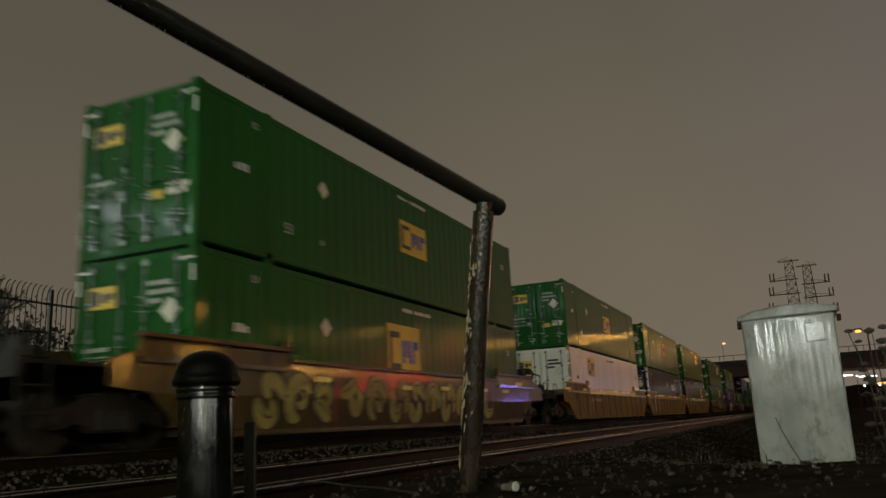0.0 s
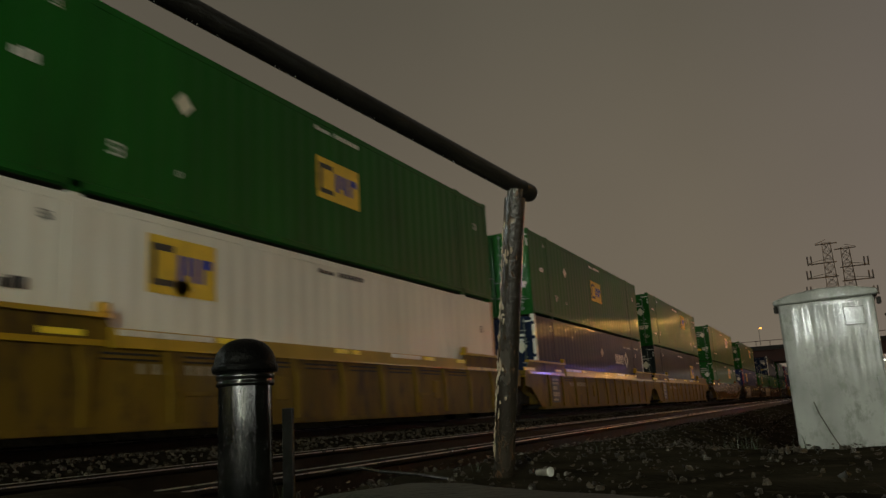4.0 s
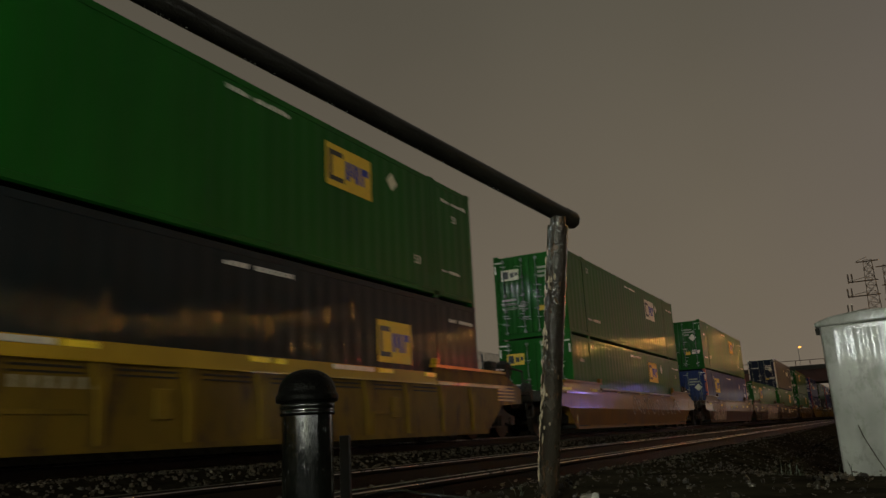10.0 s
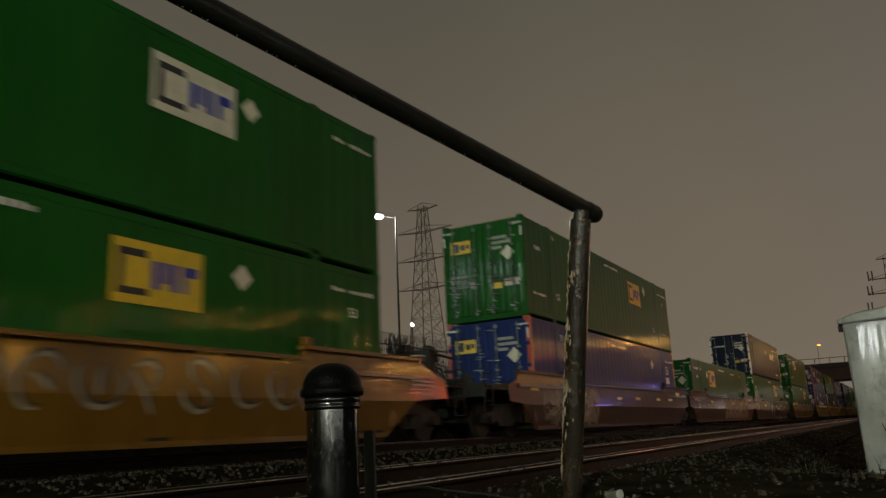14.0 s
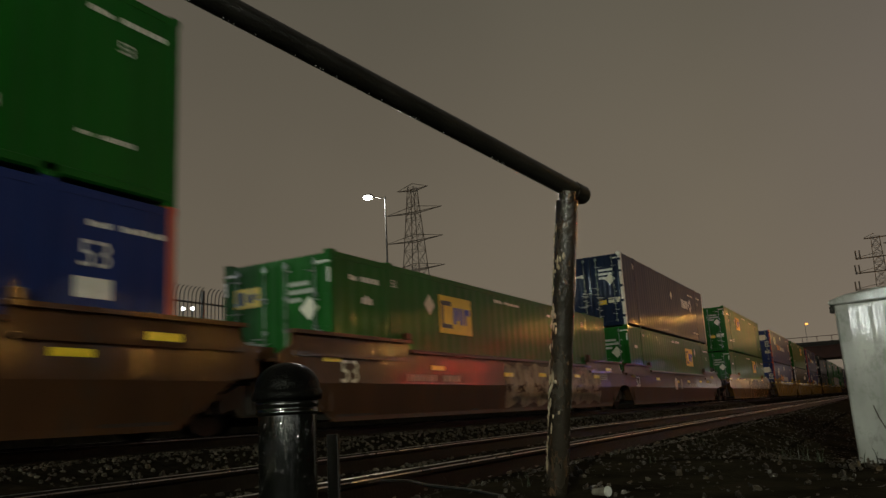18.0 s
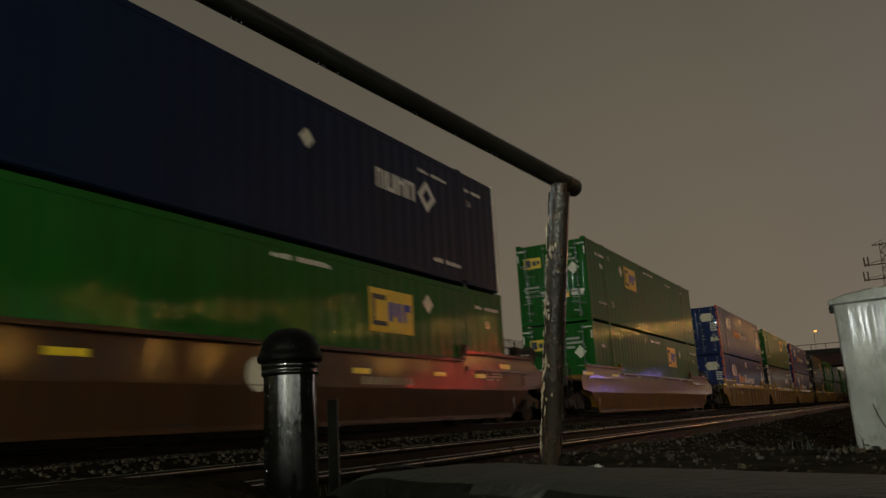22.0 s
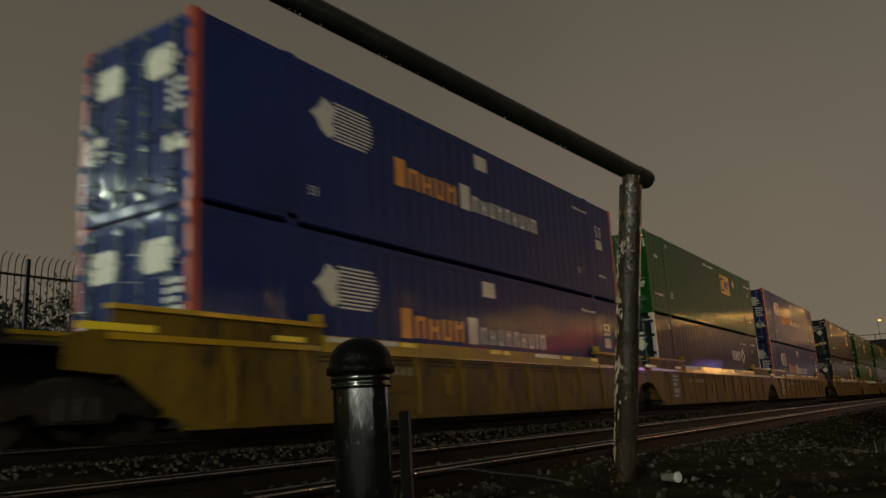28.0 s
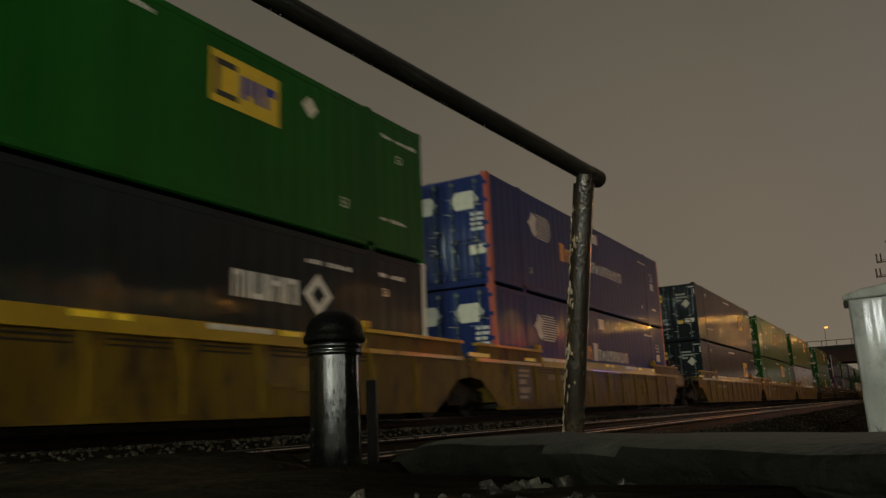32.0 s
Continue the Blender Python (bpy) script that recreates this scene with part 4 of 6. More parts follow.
def closing_walls():
    """Unseen dark walls across the road, added to close the place and darken reflections."""
    t = thing("warehouse", "unseen dark brick walls added to darken reflections, a few lamps lit", "building")
    part("wall", boxes((15.0, 15.4, -32, 18, -0.4, 21)), BUILDING, t)
    part("wall", boxes((15.0, 15.4, 18, 40, -0.4, 8.6)), BUILDING, t)
    part("wall", boxes((15.4, 32, 17.6, 18, 8.9, 21)), BUILDING, t)
    part("wall", boxes((-44, 15.4, -32.4, -32, -0.4, 17)), BUILDING, t)
    part("wall", boxes((15.4, 32, 39.6, 40, -0.4, 8.6)), BUILDING, t)
    # Unseen glowing panes, added for highlights on the bollard and cabinet.
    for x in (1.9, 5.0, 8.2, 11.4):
        pane = part("window", boxes((x, x + 2.6, -31.99, -31.93, 1.0, 4.0)), GLOW_WHITE, t, "unseen glowing pane for reflections")
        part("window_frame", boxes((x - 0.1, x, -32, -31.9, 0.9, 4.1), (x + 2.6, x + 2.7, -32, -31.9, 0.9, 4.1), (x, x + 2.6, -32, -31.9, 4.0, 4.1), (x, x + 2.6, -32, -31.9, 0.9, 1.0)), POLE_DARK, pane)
    # Unseen bright panel, set where the cabinet door mirrors it as a highlight.
    sign = part("sign", boxes((-0.2, 1.45, -31.95, -31.8, 3.2, 5.0)), GLOW_BRIGHT, t, "unseen bright panel for the cabinet highlight")
    part("sign_frame", boxes((-0.3, -0.2, -32, -31.75, 3.1, 5.1), (1.45, 1.55, -32, -31.75, 3.1, 5.1), (-0.2, 1.45, -32, -31.75, 5.0, 5.1), (-0.2, 1.45, -32, -31.75, 3.1, 3.2)), POLE_DARK, sign)
    # Dimmer unseen panes, added to widen the bollard's reflected strip.
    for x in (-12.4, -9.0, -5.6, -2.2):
        pane = part("window", boxes((x, x + 2.6, -31.99, -31.93, 1.0, 4.0)), GLOW_DIM, t, "unseen dim glowing pane for reflections")
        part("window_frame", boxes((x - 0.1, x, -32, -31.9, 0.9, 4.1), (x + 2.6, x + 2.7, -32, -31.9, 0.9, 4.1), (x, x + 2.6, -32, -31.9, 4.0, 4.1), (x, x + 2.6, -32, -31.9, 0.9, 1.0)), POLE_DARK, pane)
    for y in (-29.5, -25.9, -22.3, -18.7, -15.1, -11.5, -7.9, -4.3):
        pane = part("window", boxes((14.93, 14.99, y, y + 2.8, 0.5, 3.0)), GLOW_DIM, t, "unseen dim glowing pane for reflections")
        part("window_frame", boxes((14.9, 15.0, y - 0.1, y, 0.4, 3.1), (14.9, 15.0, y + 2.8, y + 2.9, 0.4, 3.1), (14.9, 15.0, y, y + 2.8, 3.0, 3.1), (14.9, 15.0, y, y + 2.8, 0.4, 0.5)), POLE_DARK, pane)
    # Unseen white panes, added for a bright patch on the well cars.
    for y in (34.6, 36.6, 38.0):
        pane = part("window", boxes((14.93, 14.99, y, y + 1.1, 2.0, 4.1)), GLOW_COOL, t, "lit white window")
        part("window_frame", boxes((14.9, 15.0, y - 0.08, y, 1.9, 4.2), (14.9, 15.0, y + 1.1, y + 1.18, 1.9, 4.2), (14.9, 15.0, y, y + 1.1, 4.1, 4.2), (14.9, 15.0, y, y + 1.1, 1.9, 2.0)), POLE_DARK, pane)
    part("roof", boxes((14.8, 32, -32.4, 18.2, 21, 21.3)), BUILDING, t)
    part("roof", boxes((14.8, 32, 18.2, 40.2, 8.6, 8.9)), BUILDING, t)


closing_walls()


def shop_row():
    """Unseen row beyond the closing walls; glowing panes added for reflections on cars."""
    t = thing("shop_row", "unseen low brick row across the road with glowing panes for reflections", "building")
    part("wall", boxes((16.0, 16.4, 42, 106, -0.4, 5.4)), BUILDING, t)
    part("roof", boxes((15.7, 24, 41.8, 106.2, 5.4, 5.65)), BUILDING, t)
    rng = random.Random(51)
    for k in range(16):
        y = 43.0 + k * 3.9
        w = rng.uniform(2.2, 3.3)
        pane = part("window", boxes((15.93, 15.99, y, y + w, 1.3, 4.7)), rng.choice((GLOW_WARM, GLOW_WARM, GLOW_ROSE, GLOW_DIM)), t, "unseen glowing pane for reflections")
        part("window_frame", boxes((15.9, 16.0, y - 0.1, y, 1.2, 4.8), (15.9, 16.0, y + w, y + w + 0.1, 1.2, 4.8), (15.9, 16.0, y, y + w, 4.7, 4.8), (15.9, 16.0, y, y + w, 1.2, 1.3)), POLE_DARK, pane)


shop_row()


def wall_lamp(y, z, material, label, size=0.2):
    t = thing("wall_lamp", label, "lamp", "lamps on the building", where=(14.86, y, z))
    bm = bevelled(boxes((-0.16, 0.0, -size, size, -size * 1.6, size * 1.6)), 0.03, 1)
    part("lens", bm, material, t)
    bm = bevelled(boxes((-0.04, 0.14, -size * 1.15, size * 1.15, -size * 1.8, size * 1.8)), 0.02, 1)
    part("housing", bm, POLE_DARK, t)


for y, z in ((20.2, 6.4), (27.6, 6.4), (31.5, 6.6), (37.4, 7.6)):
    for dy, dz in ((-0.26, 0.1), (-0.08, -0.05), (0.10, 0.12), (0.28, 0.0)):
        wall_lamp(y + dy, z + dz, LAMP_WARM, "lit small warm wall lamp", 0.04)
for y, z in ((22.4, 6.0), (25.2, 6.2)):
    wall_lamp(y, z, LAMP_DIM, "dim cool white wall lamp")

# ---- the train ----
SPEED = 7.0736
LONG, WIDE, TALL = 16.15, 2.60, 2.90
FLOOR_Z = 0.31
HALF = WIDE / 2


def small(ob):
    return tagged(ob, kind="stuff")


def corrugated(bm, y0, y1, z0, z1, x, depth, period, sign, seed=0):
    """An upright sheet pressed into shallow rounded waves along y, none quite like the next."""
    n = max(1, round((y1 - y0) / period))
    step = (y1 - y0) / n
    per = 8
    rng = random.Random(seed)
    swell = [depth * rng.uniform(0.75, 1.2) for _ in range(n)]
    low, high = [], []
    for k in range(n * per + 1):
        y = y0 + k * step / per
        f = k / per
        d = swell[min(n - 1, int(f))] * (0.5 - 0.5 * math.cos(2 * math.pi * f))
        low.append(bm.verts.new((x - sign * d, y, z0)))
        high.append(bm.verts.new((x - sign * d, y, z1)))
    for k in range(n * per):
        bm.faces.new((low[k], low[k + 1], high[k + 1], high[k])).smooth = True


def plate(bm, y0, z0, y1, z1, x=HALF + 0.003, t=0.004):
    box(bm, x, x + t, min(y0, y1), max(y0, y1), min(z0, z1), max(z0, z1))


def lettering(rng, y0, z0, y1, z1, n):
    """A line of unreadable small marks as plain bars."""
    bm = bmesh.new()
    w = (y1 - y0) / n
    for k in range(n):
        if n > 6 and k == n // 3:
            continue
        plate(bm, y0 + k * w + 0.12 * w, z0, y0 + (k + 1) * w - 0.10 * w, z1 - rng.choice((0, 0, 0.25)) * (z1 - z0))
    return bm


def digits(parent, body, y, z, h, material, x=HALF + 0.003, label="white painted 53"):
    """Painted numerals on a side, in the built-in letter shapes."""
    curve = bpy.data.curves.new("numerals", "FONT")
    curve.body, curve.size, curve.extrude, curve.resolution_u = body, h * 1.37, 0.002, 3
    ob = bpy.data.objects.new("numerals", curve)
    me = bpy.data.meshes.new_from_object(ob)
    bpy.data.objects.remove(ob)
    for v in me.vertices:
        v.co = Vector((x + v.co.z + 0.002, y + v.co.x, z + v.co.y))
    me.materials.clear()
    me.materials.append(material)
    o = new("numeral", me)
    o.parent = parent
    return tagged(o, label)


def diamond(bm, y, z, h, x=HALF + 0.003, t=0.004):
    one = [bm.verts.new((x, y + a, z + b)) for a, b in ((-h, 0), (0, -h), (h, 0), (0, h))]
    two = [bm.verts.new((x + t, y + a, z + b)) for a, b in ((-h, 0), (0, -h), (h, 0), (0, h))]
    for k in range(4):
        bm.faces.new((one[k], one[(k + 1) % 4], two[(k + 1) % 4], two[k]))
    bm.faces.new(two)


def yellow_badge(t, y0, z0, w, h, panel):
    """A square badge: yellow field, dark bracket, blue blocks."""
    bm = bmesh.new()
    plate(bm, y0, z0, y0 + w, z0 + h)
    p = part("badge", bm, panel, t, "square yellow badge with dark and blue blocks" if panel is MARK_YELLOW else "faded pale badge with dark and blue blocks")
    bm = bmesh.new()
    x = HALF + 0.0075
    for a, b, c, e in ((0.05, 0.14, 0.12, 0.86), (0.12, 0.74, 0.36, 0.86), (0.12, 0.14, 0.38, 0.25)):
        plate(bm, y0 + a * w, z0 + b * h, y0 + c * w, z0 + e * h, x)
    small(part("badge_bracket", bm, MARK_BLACK, p))
    bm = bmesh.new()
    for a, b, c, e in ((0.42, 0.27, 0.50, 0.72), (0.53, 0.38, 0.60, 0.72), (0.63, 0.27, 0.71, 0.72), (0.76, 0.27, 0.82, 0.72), (0.82, 0.55, 0.94, 0.72)):
        plate(bm, y0 + a * w, z0 + b * h, y0 + c * w, z0 + e * h, x)
    small(part("badge_print", bm, MARK_BLUE, p))


def end_door(t, paint, scheme, rng):
    """The end towards the camera: two doors with locking bars, hinges, placards."""
    for s in (-1, 1):
        bm = bmesh.new()
        x0, x1 = (0.012, 1.19) if s > 0 else (-1.19, -0.012)
        corrugated(bm, x0, x1, 0.17, 2.74, 0.012, 0.014, 0.195, -1)
        for v in bm.verts:
            v.co = Vector((v.co.y, v.co.x, v.co.z))
        box(bm, x0, x1, 0.030, 0.05, 0.17, 2.74)
        door = part("door", bm, paint, t, "door pressed into upright folds")
        for x in (x0 + 0.25, x1 - 0.25):
            bm = bmesh.new()
            tube(bm, (x, -0.025, 0.14), (x, -0.025, 2.78), 0.017, sides=8)
            for z in (0.2, 0.95, 1.5, 2.1, 2.7):
                box(bm, x - 0.05, x + 0.05, -0.035, 0.012, z - 0.035, z + 0.035)
            bar = part("locking_bar", bm, LOCK_BAR, door, "galvanised locking bar")
        bm = bmesh.new()
        for z in (1.02, 1.16):
            box(bm, x0 + 0.24, x1 - 0.24, -0.05, -0.03, z, z + 0.03)
        part("handle", bm, paint, door)
        bm = bmesh.new()
        xh = x1 if s > 0 else x0
        for z in (0.35, 0.95, 1.55, 2.15, 2.62):
            box(bm, xh - 0.10, xh + 0.10, -0.012, 0.004, z - 0.05, z + 0.05)
        small(part("hinge", bm, paint, door))
        # Scattered latch-like tubes, added and angled so the lamp glints on them.
        bm = bmesh.new()
        for k in range(22):
            z = rng.choice((rng.uniform(0.25, 1.35), rng.uniform(0.25, 1.35), rng.uniform(0.25, 2.6)))
            c = rng.choice((x0 + 0.25, x1 - 0.25)) + rng.uniform(-0.12, 0.12)
            half, a, b = rng.uniform(0.03, 0.17), radians(rng.uniform(4, 30)), radians(rng.uniform(-4, 4))
            d = Vector((half * math.cos(a), half * math.sin(a), half * math.sin(b)))
            c = Vector((min(max(c, x0 + half), x1 - half), -0.075, z))
            tube(bm, c - d, c + d, rng.uniform(0.004, 0.010), sides=8)
            box(bm, c.x - 0.012, c.x + 0.012, -0.075, 0.012, z - 0.012, z + 0.012)
        small(part("latch_hardware", bm, BARE, door, "small latch tubes turned to catch the lamp as glints"))
    for s in (() if scheme == "hex" else (-1, 1)):
        bm = bmesh.new()
        prism(bm, [(s * 0.95, 2.66), (s * 1.22, 2.66), (s * 1.22, 2.30), (s * 1.27, 2.30), (s * 1.27, 2.71), (s * 0.95, 2.71)], "y", -0.006, 0.0)
        part("corner_tape", bm, MARK_WHITE, t, "white reflective corner tape")
    def flat(bm2, x0, z0, x1, z1):
        box(bm2, x0, x1, -0.010, -0.004, z0, z1)
    def flat_diamond(bm2, x, z, h):
        one = [bm2.verts.new((x + a, -0.012, z + b)) for a, b in ((-h, 0), (0, -h), (h, 0), (0, h))]
        two = [bm2.verts.new((x + a, -0.004, z + b)) for a, b in ((-h, 0), (0, -h), (h, 0), (0, h))]
        bm2.faces.new(one)
        for k in range(4):
            bm2.faces.new((one[k], two[k], two[(k + 1) % 4], one[(k + 1) % 4]))
    if scheme == "hex":
        for x in (-0.62, 0.62):
            bm = bmesh.new()
            pts = [(-0.42, 0), (-0.25, -0.24), (0.25, -0.24), (0.42, 0), (0.25, 0.24), (-0.25, 0.24)]
            prism(bm, [(x + a, 2.22 + b) for a, b in pts], "y", -0.012, -0.004)
            part("end_badge", bm, MARK_CREAM, t, "pale hexagonal badge")
        bm = bmesh.new()
        flat(bm, -1.15, 0.98, -0.7, 1.38)
        part("notice", bm, MARK_CREAM, t)
        bm = bmesh.new()
        flat(bm, 0.72, 0.78, 1.18, 1.02)
        part("notice", bm, MARK_CREAM, t)
        bm = bmesh.new()
        for k in range(4):
            flat(bm, 0.78, 1.78 - k * 0.13, 1.15, 1.86 - k * 0.13)
        small(part("end_lettering", bm, MARK_WHITE, t))
        return
    bm = bmesh.new()
    if scheme == "navy":
        flat(bm, -1.02, 2.05, -0.42, 2.12)
        flat(bm, -0.40, 2.02, -0.30, 2.15)
        for k in range(3):
            flat(bm, 0.35, 2.20 - k * 0.16, 0.95, 2.28 - k * 0.16)
        small(part("end_lettering", bm, MARK_WHITE, t))
    else:
        flat(bm, -1.02, 2.02, -0.38, 2.40)
        badge = part("end_badge", bm, MARK_YELLOW if scheme != "pale" else MARK_CREAM, t, "small badge on the end")
        bm = bmesh.new()
        box(bm, -0.98, -0.76, -0.014, -0.011, 2.08, 2.34)
        small(part("badge_bracket", bm, MARK_BLACK, badge))
        bm = bmesh.new()
        box(bm, -0.70, -0.55, -0.014, -0.011, 2.12, 2.28)
        box(bm, -0.52, -0.42, -0.014, -0.011, 2.16, 2.28)
        small(part("badge_print", bm, MARK_BLACK, badge))
        bm = bmesh.new()
        for k, (a, b) in enumerate(((0.32, 0.80), (0.32, 0.95), (0.32, 0.62))):
            flat(bm, a, 2.30 - k * 0.15, b, 2.38 - k * 0.15)
        for k in range(3):
            flat(bm, -1.05, 1.30 - k * 0.15, -0.52, 1.37 - k * 0.15)
        flat(bm, -0.46, 0.98, -0.24, 1.14)
        small(part("end_lettering", bm, MARK_GREY if scheme != "white" else MARK_BLACK, t))
    bm = bmesh.new()
    flat_diamond(bm, 0.80, 1.86 if scheme != "pale" else 2.1, 0.22)
    part("placard", bm, MARK_CREAM, t, "pale diamond placard")
    bm = bmesh.new()
    flat(bm, 0.28, 0.86, 0.58, 1.06)
    part("notice", bm, MARK_YELLOW, t)
    bm = bmesh.new()
    flat(bm, 0.66, 0.90, 1.14, 1.10)
    part("notice", bm, MARK_CREAM, t)


def shell(t, paint, post_paint, rib=0.40, wave=0.010):
    for s in (1, -1):
        bm = bmesh.new()
        corrugated(bm, 0.16, LONG - 0.16, 0.175, TALL - 0.13, s * (HALF - 0.004), wave, rib, s, 3)
        part("side_wall", bm, paint, t)
        bm = boxes((min(s * 1.235, s * HALF), max(s * 1.235, s * HALF), 0.16, LONG - 0.16, TALL - 0.135, TALL - 0.022))
        part("top_rail", bm, paint, t)
        bm = bmesh.new()
        prism(bm, [(s * 1.20, 0.045), (s * 1.268, 0.045), (s * (HALF + 0.002), 0.072), (s * (HALF + 0.002), 0.165), (s * 1.285, 0.182), (s * 1.20, 0.182)], "y", 0.16, LONG - 0.16)
        part("bottom_rail", bm, paint, t)
        for y in (1.98, LONG - 1.98):
            bm = boxes((min(s * 1.25, s * (HALF + 0.002)), max(s * 1.25, s * (HALF + 0.002)), y - 0.10, y + 0.10, 0.0, TALL - 0.012))
            part("lifting_post", bm, paint, t)
            bm = bevelled(boxes((min(s * 1.20, s * (HALF + 0.004)), max(s * 1.20, s * (HALF + 0.004)), y - 0.12, y + 0.12, TALL - 0.10, TALL + 0.018)), 0.012, 1)
            part("lifting_casting", bm, paint, t)
    bm = boxes((-1.235, 1.235, 0.05, LONG - 0.05, TALL - 0.09, TALL - 0.055))
    part("roof", bm, paint, t)
    bm = boxes((-1.22, 1.22, 0.05, LONG - 0.05, 0.06, 0.14))
    part("floor", bm, STEEL_DARK, t)
    for y0, y1 in ((0.0, 0.16), (LONG - 0.16, LONG)):
        for s in (1, -1):
            bm = bevelled(boxes((min(s * 1.19, s * HALF), max(s * 1.19, s * HALF), y0, y1, 0.0, TALL)), 0.012, 1)
            post = part("corner_post", bm, post_paint, t)
            bm = bevelled(boxes((min(s * 1.13, s * (HALF + 0.003)), max(s * 1.13, s * (HALF + 0.003)), y0 - 0.004, y1 + 0.02, TALL - 0.10, TALL + 0.018)), 0.012, 1)
            part("corner_casting", bm, post_paint, post)
        part("end_header", boxes((-1.19, 1.19, y0 + 0.02, y1 - 0.02, TALL - 0.16, TALL - 0.045)), paint, t)
        part("end_sill", boxes((-1.19, 1.19, y0 + 0.02, y1 - 0.02, 0.0, 0.16)), paint, t)
    bm = bmesh.new()
    corrugated(bm, -1.19, 1.19, 0.16, TALL - 0.14, 0, 0.03, 0.24, 1)
    for v in bm.verts:
        v.co = Vector((v.co.y, LONG - 0.05 + v.co.x, v.co.z))
    part("end_wall", bm, paint, t)


def small_marks(t, rng, style, ink=MARK_WHITE):
    near = {"a": ((0.96, 1.55, 1.36, 1.70, 3), (1.47, 2.47, 1.80, 2.58, 2), (2.46, 0.67, 2.75, 0.87, 2), (7.45, 2.60, 9.08, 2.69, 12), (15.1, 1.98, 15.45, 2.14, 2), (3.75, 0.66, 4.1, 0.74, 2)),
            "b": ((0.50, 0.66, 1.38, 0.74, 8), (0.77, 2.02, 1.19, 2.14, 3), (2.21, 2.56, 2.58, 2.66, 2), (2.26, 0.69, 2.59, 0.88, 2), (7.3, 2.58, 8.9, 2.67, 12), (14.6, 2.42, 15.9, 2.50, 10), (15.1, 1.98, 15.45, 2.14, 2), (13.2, 0.66, 13.6, 0.84, 2), (14.5, 0.66, 15.4, 0.73, 8)),
            "d": ((0.55, 2.40, 1.55, 2.50, 8), (0.95, 1.98, 1.3, 2.14, 3), (2.0, 2.42, 2.3, 2.56, 2), (0.55, 0.66, 1.4, 0.74, 8), (2.0, 0.66, 2.3, 0.86, 2), (6.9, 2.58, 8.5, 2.66, 12), (10.6, 2.5, 11.6, 2.57, 8), (13.6, 2.42, 13.9, 2.55, 2), (15.0, 0.66, 15.4, 0.8, 2)),
            "e": ((0.98, 2.40, 1.98, 2.50, 8), (1.38, 1.98, 1.73, 2.14, 3), (2.43, 2.42, 2.73, 2.56, 2), (0.98, 0.66, 1.83, 0.74, 8), (2.43, 0.66, 2.73, 0.86, 2), (7.3, 2.58, 8.9, 2.66, 12), (11.0, 2.5, 12.0, 2.57, 8), (14.0, 2.42, 14.3, 2.55, 2), (15.2, 0.66, 15.6, 0.8, 2)),
            "c": ((2.30, 2.38, 2.65, 2.54, 2), (7.3, 2.56, 9.0, 2.64, 12), (2.1, 0.64, 3.5, 0.73, 10), (14.7, 2.40, 15.95, 2.48, 10))}[style]
    for y0, z0, y1, z1, n in near:
        if n == 2:
            digits(t, "53", y0, z0, z1 - z0 + 0.02, ink, label="small painted 53")
        else:
            small(part("lettering", lettering(rng, y0, z0, y1, z1, n), ink, t))


def word(bm, blocks, y0, z0, h, step):
    """A made-over word: plain letter-sized blocks of given heights."""
    y = y0
    for k, (w, f) in enumerate(blocks):
        if w < 0.15:
            plate(bm, y, z0, y + w, z0 + h * f)
        else:
            plate(bm, y, z0, y + w * 0.34, z0 + h * f)
            plate(bm, y + w * 0.68, z0, y + w, z0 + h * f)
            b = (0.80, 0.40, 0.0, 0.62)[k % 4] * h * f
            plate(bm, y + w * 0.34, z0 + b, y + w * 0.68, z0 + b + 0.2 * h)
        y += w + step
    return bm


